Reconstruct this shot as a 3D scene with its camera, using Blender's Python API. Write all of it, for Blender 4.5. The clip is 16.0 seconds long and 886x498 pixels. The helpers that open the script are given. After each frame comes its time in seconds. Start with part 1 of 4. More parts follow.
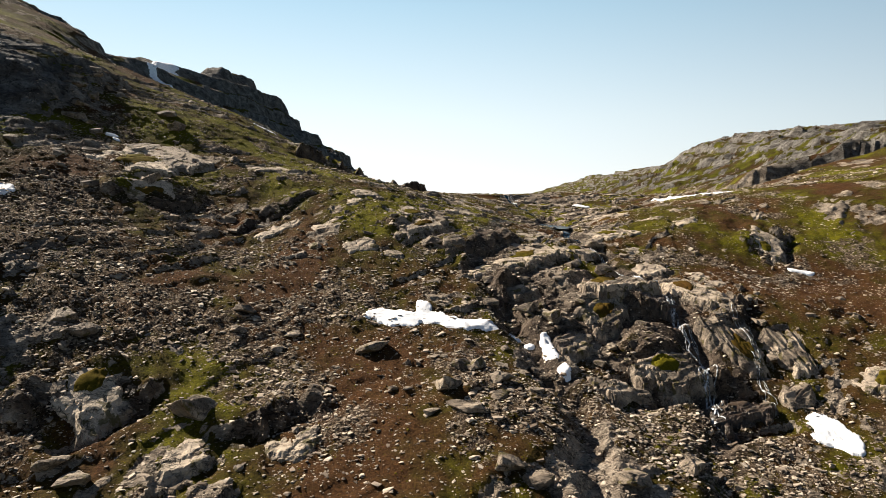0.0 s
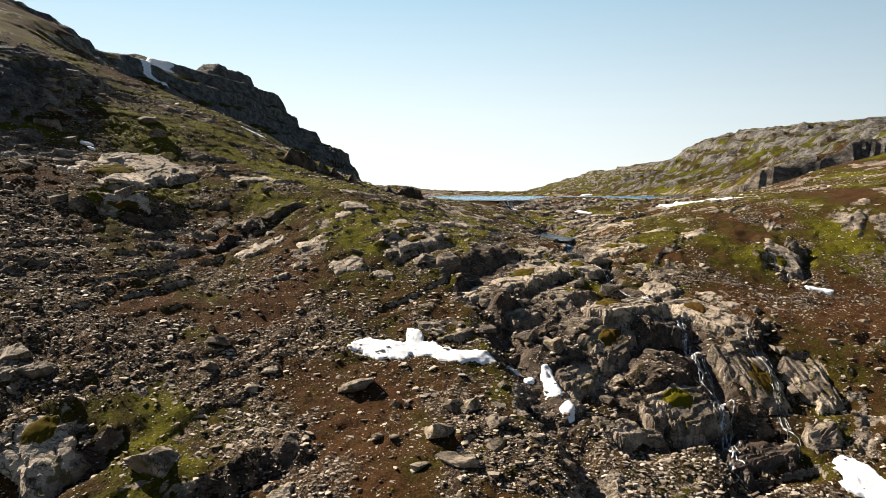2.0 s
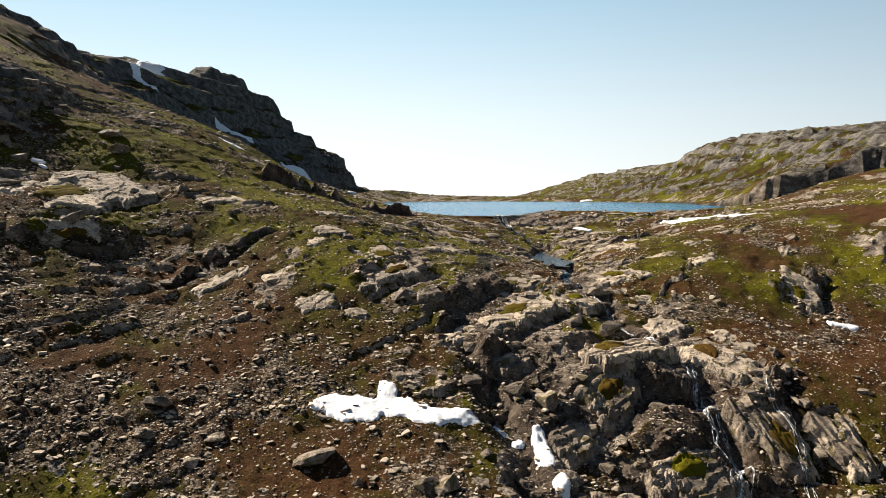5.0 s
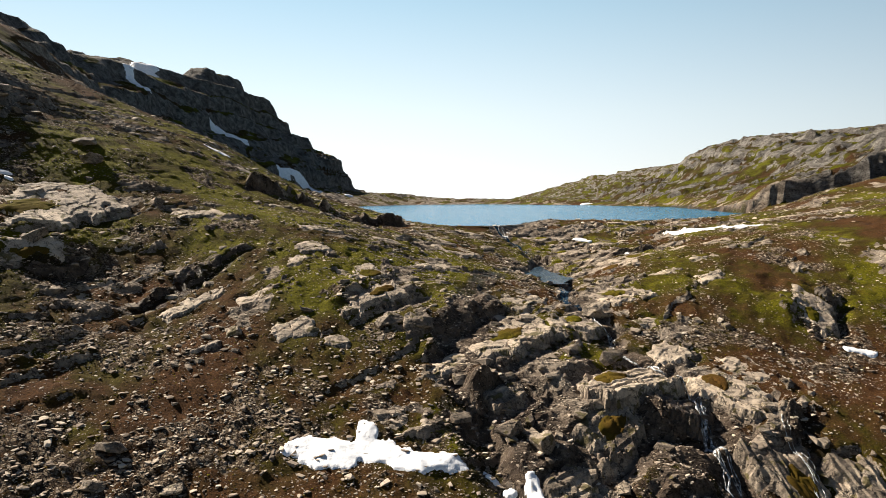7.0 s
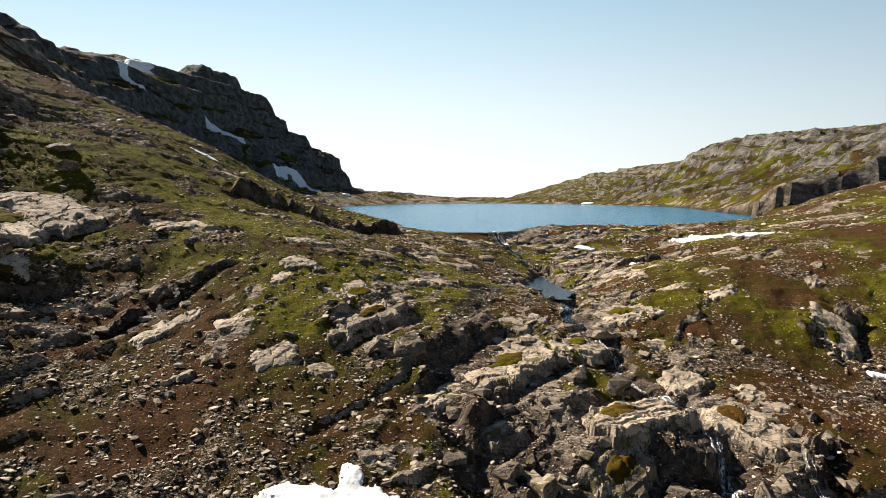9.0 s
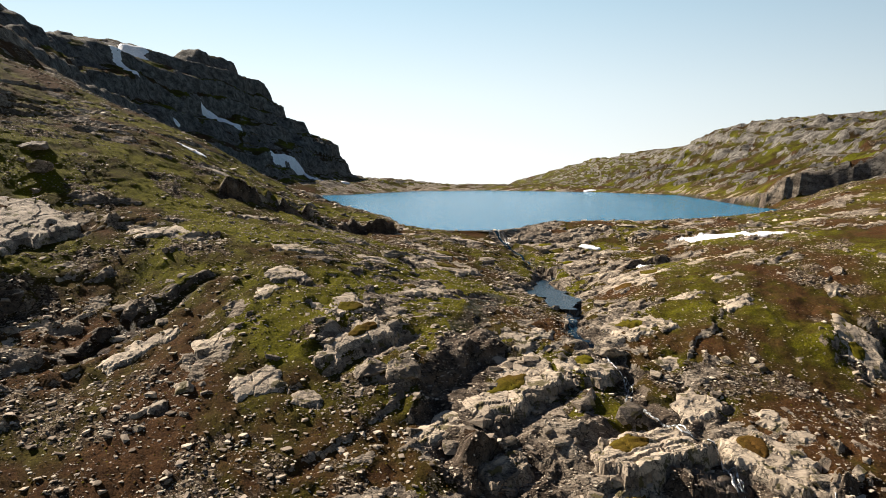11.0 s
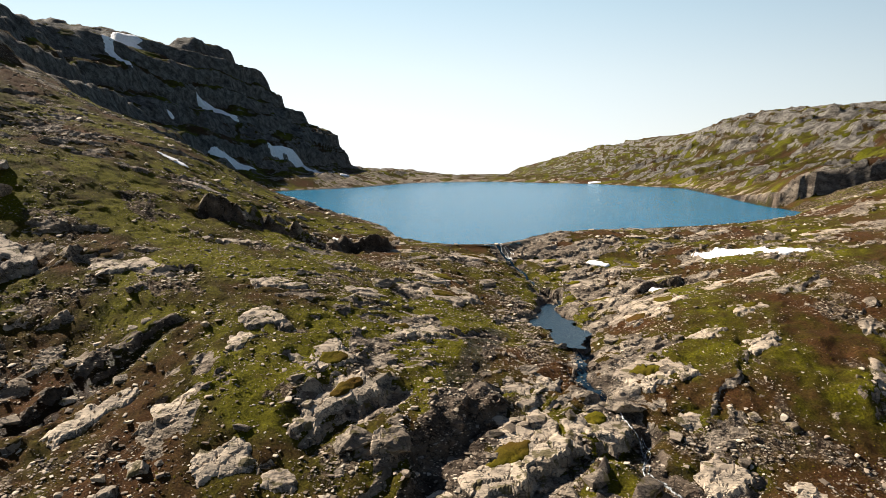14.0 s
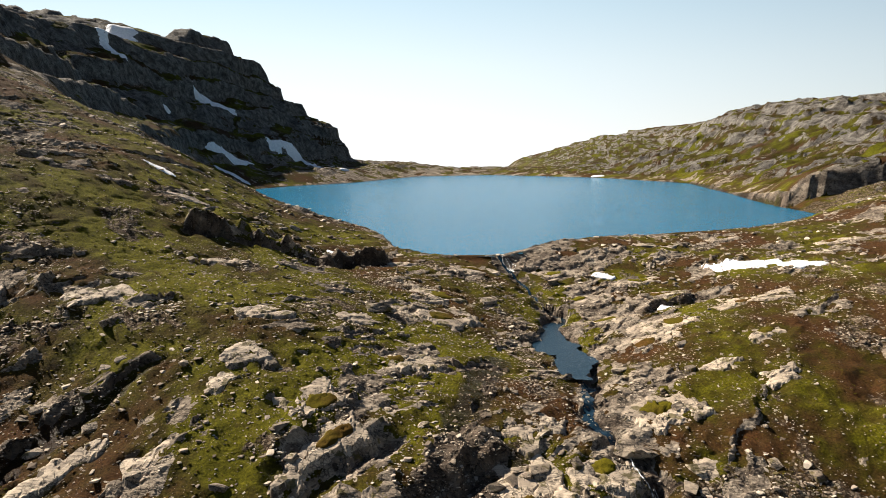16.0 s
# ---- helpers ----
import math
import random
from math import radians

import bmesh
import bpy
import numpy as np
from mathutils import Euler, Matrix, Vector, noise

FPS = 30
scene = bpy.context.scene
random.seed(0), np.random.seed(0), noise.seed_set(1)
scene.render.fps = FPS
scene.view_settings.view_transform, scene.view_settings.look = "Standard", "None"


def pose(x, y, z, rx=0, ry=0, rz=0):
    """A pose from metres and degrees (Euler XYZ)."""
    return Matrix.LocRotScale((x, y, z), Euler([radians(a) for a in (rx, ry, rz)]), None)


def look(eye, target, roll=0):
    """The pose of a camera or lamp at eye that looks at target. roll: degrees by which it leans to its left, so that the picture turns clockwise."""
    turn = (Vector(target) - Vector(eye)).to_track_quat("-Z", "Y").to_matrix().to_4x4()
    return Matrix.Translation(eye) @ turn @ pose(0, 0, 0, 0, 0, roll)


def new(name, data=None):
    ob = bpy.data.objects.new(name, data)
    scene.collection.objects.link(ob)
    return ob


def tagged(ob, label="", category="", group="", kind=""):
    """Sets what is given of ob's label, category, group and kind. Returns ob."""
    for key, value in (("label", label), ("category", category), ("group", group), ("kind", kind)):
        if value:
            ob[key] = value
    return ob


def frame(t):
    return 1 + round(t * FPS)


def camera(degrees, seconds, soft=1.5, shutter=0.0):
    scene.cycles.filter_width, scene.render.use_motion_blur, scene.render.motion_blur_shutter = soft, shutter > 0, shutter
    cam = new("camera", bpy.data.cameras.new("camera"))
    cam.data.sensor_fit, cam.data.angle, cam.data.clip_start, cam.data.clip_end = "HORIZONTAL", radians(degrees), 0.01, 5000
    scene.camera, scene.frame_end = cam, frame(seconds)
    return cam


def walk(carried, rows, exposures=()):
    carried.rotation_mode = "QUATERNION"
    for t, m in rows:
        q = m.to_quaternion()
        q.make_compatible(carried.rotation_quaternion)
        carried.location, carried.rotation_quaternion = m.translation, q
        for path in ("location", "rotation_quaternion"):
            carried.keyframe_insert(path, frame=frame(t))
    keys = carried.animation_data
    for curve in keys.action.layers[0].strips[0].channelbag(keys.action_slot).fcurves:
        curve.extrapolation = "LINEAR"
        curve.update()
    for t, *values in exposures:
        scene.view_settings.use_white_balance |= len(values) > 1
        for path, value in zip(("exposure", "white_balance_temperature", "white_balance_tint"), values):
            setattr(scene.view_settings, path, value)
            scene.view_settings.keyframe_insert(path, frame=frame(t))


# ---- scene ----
cam = camera(68.1, 16.0, soft=0.8)
METRES, EYE, TILT, LEAN, TURN = 60.0, -1.2, -4.3, 0.0, 0.0
ROWS = [
    (0.0, 0.0, 0.0, 0.0, 0.0, 0.0, -0.0),
    (0.5, 0.0031, 0.0286, 0.0158, 0.02, -0.39, 0.04),
    (1.0, 0.0072, 0.06, 0.0333, 0.05, -0.52, 0.08),
    (1.5, 0.0125, 0.0909, 0.0488, 0.08, -0.52, 0.1),
    (2.0, 0.0188, 0.1201, 0.0627, 0.11, -0.5, 0.11),
    (2.5, 0.0261, 0.1517, 0.0767, 0.12, -0.47, 0.1),
    (3.0, 0.0323, 0.1804, 0.0887, 0.12, -0.46, 0.1),
    (3.5, 0.039, 0.2088, 0.1005, 0.12, -0.43, 0.1),
    (4.0, 0.0464, 0.2387, 0.113, 0.12, -0.43, 0.1),
    (6.5, 0.08, 0.3756, 0.1697, 0.12, -0.38, -0.02),
    (7.0, 0.0849, 0.4032, 0.181, 0.11, -0.39, -0.03),
    (7.5, 0.0887, 0.4285, 0.1912, 0.11, -0.42, -0.07),
    (8.0, 0.0916, 0.4558, 0.2021, 0.1, -0.45, -0.06),
    (8.5, 0.0941, 0.4809, 0.2129, 0.1, -0.53, -0.09),
    (9.0, 0.0966, 0.5086, 0.2262, 0.12, -0.73, -0.09),
    (11.5, 0.1066, 0.6418, 0.2986, 0.23, -2.47, -0.08),
    (12.0, 0.1086, 0.669, 0.3155, 0.26, -2.71, -0.08),
    (12.5, 0.1112, 0.6937, 0.3326, 0.29, -2.9, -0.08),
    (13.0, 0.1144, 0.72, 0.3515, 0.35, -3.11, -0.09),
    (13.5, 0.1169, 0.7446, 0.3692, 0.4, -3.31, -0.11),
    (14.0, 0.1193, 0.7712, 0.3883, 0.44, -3.53, -0.1),
    (14.5, 0.1213, 0.7953, 0.4057, 0.49, -3.74, -0.09),
    (15.0, 0.1233, 0.8213, 0.4246, 0.54, -3.99, -0.08),
    (15.5, 0.1254, 0.8452, 0.4424, 0.57, -4.23, -0.06),
    (16.0, 0.1286, 0.8704, 0.4617, 0.62, -4.55, -0.04),
]
walk(cam, [(t, pose(0, 0, EYE, TILT, LEAN, TURN) @ pose(METRES * x, METRES * y, METRES * z, 90 + pitch, roll, yaw)) for t, x, y, z, yaw, pitch, roll in ROWS])

# ---- daylight ----
SUN_TURN, SUN_HEIGHT = -58.0, 38.0      # degrees from straight ahead (minus: to the left), and above the horizon
world = bpy.data.worlds.new("world")
scene.world = world
world.use_nodes = True
wn = world.node_tree
sky = wn.nodes.new("ShaderNodeTexSky")
sky.sky_type = "NISHITA"
sky.sun_disc = False
sky.sun_elevation = radians(SUN_HEIGHT)
sky.sun_rotation = radians(SUN_TURN)
sky.altitude, sky.air_density, sky.dust_density, sky.ozone_density = 900, 1.0, 0.8, 1.0
# white haze low over the horizon, thinning upwards; below the horizon the haze goes on
way = wn.nodes.new("ShaderNodeTexCoord").outputs["Generated"]
split, join = wn.nodes.new("ShaderNodeSeparateXYZ"), wn.nodes.new("ShaderNodeCombineXYZ")
level = wn.nodes.new("ShaderNodeMath")
level.operation = "MAXIMUM"
level.inputs[1].default_value = 0.03
wn.links.new(way, split.inputs[0])
wn.links.new(split.outputs["Z"], level.inputs[0])
for k in "XY":
    wn.links.new(split.outputs[k], join.inputs[k])
wn.links.new(level.outputs[0], join.inputs["Z"])
wn.links.new(join.outputs[0], sky.inputs["Vector"])


def ramp_of(nodes, stops):
    node = nodes.new("ShaderNodeValToRGB")
    while len(node.color_ramp.elements) < len(stops):
        node.color_ramp.elements.new(0.5)
    for element, (at, colour) in zip(node.color_ramp.elements, stops):
        element.position, element.color = at, (*colour, 1)
    return node


def world_math(kind, a, b):
    node = wn.nodes.new("ShaderNodeMath")
    node.operation = kind
    for socket, v in zip(node.inputs, (a, b)):
        if isinstance(v, (int, float)):
            socket.default_value = v
        else:
            wn.links.new(v, socket)
    return node.outputs[0]


# haze brightest 20 degrees left of ahead, thin behind so that shadows stay dark
thin = ramp_of(wn.nodes, ((0.0, (0.95,) * 3), (0.10, (0.88,) * 3), (0.28, (0.70,) * 3), (0.36, (0.22,) * 3), (0.46, (0.0,) * 3)))
tone = ramp_of(wn.nodes, ((0.0, (0.98, 1.0, 1.0)), (0.12, (0.85, 0.965, 1.0)), (0.28, (0.58, 0.845, 1.0)), (0.45, (0.36, 0.62, 0.88))))
wn.links.new(split.outputs["Z"], thin.inputs["Fac"])
wn.links.new(split.outputs["Z"], tone.inputs["Fac"])
towards = wn.nodes.new("ShaderNodeVectorMath")
towards.operation = "DOT_PRODUCT"
towards.inputs[1].default_value = (math.sin(radians(-20)), math.cos(radians(-20)), 0)
wn.links.new(way, towards.inputs[0])
glow = world_math("POWER", world_math("MULTIPLY_ADD", towards.outputs["Value"], 0.5), 2.3)
glow.node.inputs[0].links[0].from_node.inputs[2].default_value = 0.5
haze = wn.nodes.new("ShaderNodeMix")
haze.data_type = "RGBA"
scaled = wn.nodes.new("ShaderNodeVectorMath")
scaled.operation = "SCALE"
scaled.inputs["Scale"].default_value = 18.6
wn.links.new(tone.outputs["Color"], scaled.inputs[0])
wn.links.new(scaled.outputs["Vector"], haze.inputs["B"])
wn.links.new(world_math("MULTIPLY", thin.outputs["Color"], glow), haze.inputs["Factor"])
wn.links.new(sky.outputs["Color"], haze.inputs["A"])
wn.links.new(haze.outputs["Result"], wn.nodes["Background"].inputs["Color"])
wn.nodes["Background"].inputs["Strength"].default_value = 0.0270
sun = new("sun", bpy.data.lights.new("sun", "SUN"))
sun.data.energy, sun.data.angle, sun.data.color = 5.0, radians(0.53), (1.0, 0.90, 0.765)
sa, se = radians(SUN_TURN), radians(SUN_HEIGHT)
SUN_DIR = Vector((math.sin(sa) * math.cos(se), math.cos(sa) * math.cos(se), math.sin(se)))
sun.matrix_world = look(SUN_DIR * 300, (0, 0, 0))
scene.view_settings.exposure = 1.27


# ---- noise and shape helpers ----
TURNS = np.arange(1024) / 1024 * 2 * np.pi
TCOS, TSIN = np.cos(TURNS), np.sin(TURNS)


def lattice(ix, iy, seed):
    h = (ix.astype(np.int64) * 374761393 + iy.astype(np.int64) * 668265263 + seed * 974634777) & 0xFFFFFFFF
    h = ((h ^ (h >> 13)) * 1274126177) & 0xFFFFFFFF
    return h ^ (h >> 16)


def gnoise(x, y, seed):
    """Gradient noise, about -0.7 to 0.7."""
    x0, y0 = np.floor(x), np.floor(y)
    fx, fy = x - x0, y - y0
    u, v = fx * fx * fx * (fx * (fx * 6 - 15) + 10), fy * fy * fy * (fy * (fy * 6 - 15) + 10)

    def corner(dx, dy):
        k = lattice(x0 + dx, y0 + dy, seed) & 1023
        return TCOS[k] * (fx - dx) + TSIN[k] * (fy - dy)
    a, b, c, d = corner(0, 0), corner(1, 0), corner(0, 1), corner(1, 1)
    return (a + (b - a) * u) * (1 - v) + (c + (d - c) * u) * v


def fbm(x, y, size, octaves, seed, gain=0.5):
    total, amp, f = np.zeros(np.shape(x)), 1.0, 1.0 / size
    for k in range(octaves):
        total += amp * gnoise(x * f, y * f, seed + 17 * k)
        amp, f = amp * gain, f * 2.03
    return total * 1.5


def cells(x, y, seed):
    """Cracked plates: distance to the crack, a random number for each plate, and the height of its own tilted face."""
    x0, y0 = np.floor(x), np.floor(y)
    f1, f2, ident, face = np.full(np.shape(x), 9.0), np.full(np.shape(x), 9.0), np.zeros(np.shape(x)), np.zeros(np.shape(x))
    for dx in (-1, 0, 1):
        for dy in (-1, 0, 1):
            h = lattice(x0 + dx, y0 + dy, seed)
            px, py = x - (x0 + dx + (h & 1023) / 1023), y - (y0 + dy + ((h >> 10) & 1023) / 1023)
            d = np.hypot(px, py)
            near = d < f1
            f2 = np.where(near, f1, np.minimum(f2, d))
            k = (h >> 20) & 1023
            ident = np.where(near, k / 1023, ident)
            face = np.where(near, TCOS[k] * px + TSIN[k] * py, face)
            f1 = np.minimum(f1, d)
    return f2 - f1, ident, face


def step(a, b, x):
    t = np.clip((x - a) / (b - a), 0, 1)
    return t * t * (3 - 2 * t)


def glide(knots, values, q):
    """A smooth curve through values (one row for each knot) at q."""
    knots, values = np.array(knots, float), np.array(values, float)
    gaps = np.diff(knots)
    slope = np.diff(values, axis=0) / gaps.reshape((-1,) + (1,) * (values.ndim - 1))
    m = np.empty_like(values)
    m[0], m[-1] = slope[0], slope[-1]
    w0, w1 = gaps[1:], gaps[:-1]
    shape = (-1,) + (1,) * (values.ndim - 1)
    m[1:-1] = (w0.reshape(shape) * slope[:-1] + w1.reshape(shape) * slope[1:]) / (w0 + w1).reshape(shape)
    q = np.clip(q, knots[0], knots[-1])
    i = np.clip(np.searchsorted(knots, q, side="right") - 1, 0, len(knots) - 2)
    h = gaps[i]
    t = (q - knots[i]) / h
    t, h = t.reshape(shape), h.reshape(shape)
    return ((2 * t ** 3 - 3 * t ** 2 + 1) * values[i] + (t ** 3 - 2 * t ** 2 + t) * h * m[i]
            + (3 * t ** 2 - 2 * t ** 3) * values[i + 1] + (t ** 3 - t ** 2) * h * m[i + 1])


# ---- the lie of the land: metres above the lake ----
# cross-sections of the slope below the lake, from the bottom of the valley up to the lake's lip
ACROSS = (-120, -80, -55, -35, -15, 5, 25, 45, 70, 110)
SECTIONS = (
    (40, (-18, -28, -33, -33.8, -32.7, -32.1, -36.1, -38.5, -38.5, -37.2)),
    (64, (-7, -13, -18.3, -23, -24.2, -23.3, -28.6, -32.1, -29.6, -26.2)),
    (82, (2.8, -3.3, -8.7, -13.9, -17.5, -19.2, -24, -26.3, -23.8, -18.2)),
    (98, (14.6, 4.3, -3.1, -8.8, -10.7, -13.4, -15.6, -17, -18, -10.1)),
    (112, (24.9, 10.7, 3, -4.9, -4.1, -7.9, -11.3, -12.8, -15.2, -5.1)),
    (128, (34.2, 17.3, 7.6, 3.9, 1.3, -4.4, -7.6, -6.8, -8.1, -2.2)),
    (146, (38.9, 24.4, 15.6, 7.6, 3.0, -2.6, -7.5, -3.6, -2.2, 2.2)),
    (170, (43.2, 25.6, 19.8, 10.8, 2, -0.6, -4.6, -4.5, -0.2, 4.2)),
    (205, (48, 31.6, 21.4, 10, 3.4, 0.7, 1.1, 0.8, -0.4, 3.6)),
)
SHORE = ((-49, 274), (-32, 249), (-16, 229), (-9, 210), (-4, 195), (6, 190), (18, 191), (25, 200), (34, 208), (48, 218), (68, 228),
         (92, 237), (114, 258), (132, 276), (134, 315), (143, 368), (157, 466), (118, 541), (41, 590), (-17, 562), (-55, 468),
         (-83, 436), (-97, 408), (-80, 345))
# the stream: from the lake over the lip, through the pool and down the falls
STREAM = ((17, 192), (22, 178), (25, 165), (25, 150), (26, 136), (23.5, 126), (27, 119), (28.5, 115), (27, 110), (31, 107), (34.5, 101),
          (34.5, 95), (35, 88), (34.5, 82), (33, 74), (29, 66), (24, 50))
STRIKE = radians(47)
SU, SV = (math.cos(STRIKE), math.sin(STRIKE)), (-math.sin(STRIKE), math.cos(STRIKE))


# ledges: from, to, height of the face, how far back the rise dies out
LEDGES = ((-35, 105, -24.5, 122.5, 0.9, 6), (-54, 106, -42, 113, 2.4, 5), (-8, 108, -0.5, 117, 1.0, 4), (23, 79, 41, 85, 2.8, 8), (19, 91, 33, 97, 1.8, 6),
          (41, 89, 47, 99, 1.8, 5), (59, 118, 67, 128, 3.0, 5), (-36, 158, -20, 170, 3.0, 6), (-18, 166, -3, 181, 2.4, 5), (4, 103, 14, 118, 1.5, 6),
          (-22, 62, -12, 68, 1.8, 5), (-42, 62, -30, 70, 2.4, 5), (36, 160, 54, 168, 1.2, 5), (133, 301, 218, 290, 11.5, 36), (8, 92, 12, 101, 2.4, 4))


# outcrops, flush plates of bare rock along the beds: place, length, width, how far the broken edge stands out, turn
SLABS_LEFT = (
    (-55, 123.5, 23, 13, 1.5, 58), (-48.6, 111, 13, 4.5, 0.7, 40), (-34.8, 131.5, 8.5, 5.5, 0.9, 34), (-27.5, 108.5, 15, 3.0, 0.9, 54), (-14.5, 123.5, 7, 5, 1.2, 42),
    (-16.1, 118.6, 4.6, 3, 0.8, 44), (-15, 133.5, 8, 4.5, 0.8, 40), (-19.4, 108.9, 5, 4, 0.9, 32), (-4.5, 112.4, 13, 4.6, 1.5, 50),
    (-5.8, 118.5, 9, 6, 1.3, 52), (-13.2, 103.5, 6, 4.4, 0.6, 24), (-8, 102.4, 4.6, 3.4, 0.9, 21), (-22.4, 99.8, 5.6, 3.8, 1.0, 30),
    (-36.7, 66, 9.5, 7, 2.2, 50), (-24.6, 60.5, 5.4, 4.2, 1.5, 40), (-14.5, 62.5, 6, 4.2, 1.2, 20))
SLABS_RIGHT = (
    (2.6, 131.1, 10, 5, 1.0, 40), (7.5, 150, 13, 7, 1.1, 50), (13.3, 109.5, 15, 8, 1.7, 47), (24, 116.5, 9, 6, 1.6, 40), (32, 127, 11, 6.5, 1.1, 24),
    (34, 159.5, 12, 5, 0.9, 10), (26.5, 101.3, 13, 7.5, 2.4, 26), (39.2, 101.5, 10, 7.7, 1.6, -49), (34.4, 109.6, 8, 5, 1.3, 36), (51.8, 144.5, 9, 4.5, 0.8, 33),
    (23.5, 93.5, 11, 6, 1.8, 38), (40.7, 89.2, 9, 8, 1.8, -76), (29.5, 84, 12, 6, 2.4, 22), (48.3, 89.4, 8.5, 5.5, 1.4, -80), (12.4, 97.5, 7, 4.6, 1.3, 44))
SLABS_UPPER = (
    (45, 171, 14, 5, 1.0, 18), (33, 171, 11, 5, 0.8, 12), (29, 184, 12, 5.5, 0.8, 20), (44, 180, 11, 4.5, 0.8, 8), (55, 160, 10, 4.5, 0.7, 25),
    (63, 163, 8, 4.6, 0.8, 20), (12, 180, 11, 5.5, 0.8, 15), (-2, 178, 8, 4, 0.7, 30), (55, 204, 12, 5, 0.8, 12), (74, 214, 11, 5, 1, 20),
    (92, 200, 10, 6, 1.3, 25), (84, 188, 7, 4, 0.9, 20), (37.5, 147, 10, 5.5, 1.0, 20), (20, 138, 6, 3.2, 0.6, 15), (-26, 150, 8, 3.6, 0.8, 32), (-40, 172, 9, 3.4, 0.8, 28))
SLABS_FALLS = (
    (5.6, 101.6, 6.5, 5, 1.2, 40), (33, 97.5, 7, 4.5, 1.6, 14), (17.5, 86, 7, 4.6, 1.3, 34), (37, 79, 10, 6, 2.2, 18), (22, 79, 8, 5, 1.6, 28), (43.4, 106.6, 7, 4.8, 1.0, -30),
    (61.5, 123, 9, 5.5, 1.7, 62), (49.3, 133, 7, 3.6, 0.7, 26), (43, 136, 7, 3.6, 0.7, 30), (17.3, 121.2, 10.3, 4.4, 1.0, 47), (-3, 140.5, 9, 4.4, 0.8, 36), (58, 84, 9, 5, 1.4, 30))
SLABS_POOL = ((15.6, 114.5, 8, 5.4, 1.1, 29), (34.2, 118, 5, 3.4, 0.8, 14), (5.1, 159, 13, 8, 0.8, 21), (41, 153, 11, 7, 0.8, 18), (59.4, 160.7, 14, 4, 0.6, -18))
SLABS = SLABS_LEFT + SLABS_RIGHT + SLABS_UPPER + SLABS_FALLS + SLABS_POOL


def footprint(x, y, slab):
    """The part of a grid round an outcrop, and its places along and across the bed."""
    sx, sy, length, width, edge, turn = slab
    a, r = radians(turn), 0.85 * length
    i0, i1 = np.searchsorted(x[0], (sx - r, sx + r))
    j0, j1 = np.searchsorted(y[:, 0], (sy - r, sy + r))
    part_of = np.s_[j0:j1, i0:i1]
    dx, dy = x[part_of] - sx, y[part_of] - sy
    return part_of, dx * math.cos(a) + dy * math.sin(a), dy * math.cos(a) - dx * math.sin(a)


PLANES = {}


def steep_bed(slab):
    """The beds that the falls come down over."""
    return 10 < slab[0] < 56 and slab[1] < 106


def bed_down(x, y, z):
    """Lays the ground level under each outcrop and keeps the plane of the bed."""
    for slab in SLABS:
        part_of, u, v = footprint(x, y, slab)
        inside = (np.abs(u) < 0.5 * slab[2]) & (np.abs(v) < 0.5 * slab[3])
        m = np.stack([np.ones(inside.sum()), u[inside], v[inside]], 1)
        c = np.linalg.lstsq(m, z[part_of][inside], rcond=None)[0]
        PLANES[slab] = c
        w = step(1.12, 0.86, np.maximum(np.abs(u) / (0.5 * slab[2]), np.abs(v) / (0.5 * slab[3])))
        turf = 0.45 * fbm(x[part_of], y[part_of], 3.2, 3, 261) - (0.7 if steep_bed(slab) else 0.13)
        z[part_of] += w * (c[0] + c[1] * u + c[2] * v + turf - z[part_of])
        front = -v - 0.5 * slab[3]
        z[part_of] -= 0.55 * slab[4] * float(step(0.8, 1.6, np.array(slab[4]))) * step(-0.8, 0.1, front) * step(2.6, 0.6, front) * step(0.56, 0.42, np.abs(u) / slab[2])
    return z


def shore_distance(x, y):
    """Metres from the lake's shore, minus on the water."""
    best, inside = np.full(np.shape(x), 1e9), np.zeros(np.shape(x), bool)
    for (ax, ay), (bx, by) in zip(SHORE, SHORE[1:] + SHORE[:1]):
        ex, ey = bx - ax, by - ay
        t = np.clip(((x - ax) * ex + (y - ay) * ey) / (ex * ex + ey * ey), 0, 1)
        best = np.minimum(best, np.hypot(x - ax - t * ex, y - ay - t * ey))
        if ay != by:
            inside ^= ((ay > y) != (by > y)) & (x < (bx - ax) * (y - ay) / (by - ay) + ax)
    return np.where(inside, -best, best)


def line_distance(x, y, line):
    best = np.full(np.shape(x), 1e9)
    for (ax, ay), (bx, by) in zip(line, line[1:]):
        ex, ey = bx - ax, by - ay
        t = np.clip(((x - ax) * ex + (y - ay) * ey) / (ex * ex + ey * ey), 0, 1)
        best = np.minimum(best, np.hypot(x - ax - t * ex, y - ay - t * ey))
    return best


def spot(x, y, cx, cy, rx, ry, turn=0.0):
    """A soft patch of the plan: 1 in its middle, 0 outside."""
    c, s = math.cos(radians(turn)), math.sin(radians(turn))
    u, v = ((x - cx) * c + (y - cy) * s) / rx, ((y - cy) * c - (x - cx) * s) / ry
    return np.exp(-(u * u + v * v))


def pool_at(x, y):
    """1 in the middle of the pool, below 0.3 outside it."""
    wx = x + 2.2 * fbm(x, y, 7, 3, 145)
    return np.max([spot(wx, y, 24.4, 154.5, 2.0, 9, 4), spot(wx, y, 21.6, 149.5, 2.0, 3.0), spot(wx, y, 24.9, 142, 1.5, 5), spot(wx, y, 26, 165, 1.1, 5)], 0)


def saw(p, rise=0.12):
    f = p - np.floor(p)
    return step(0, rise, f) - f, f


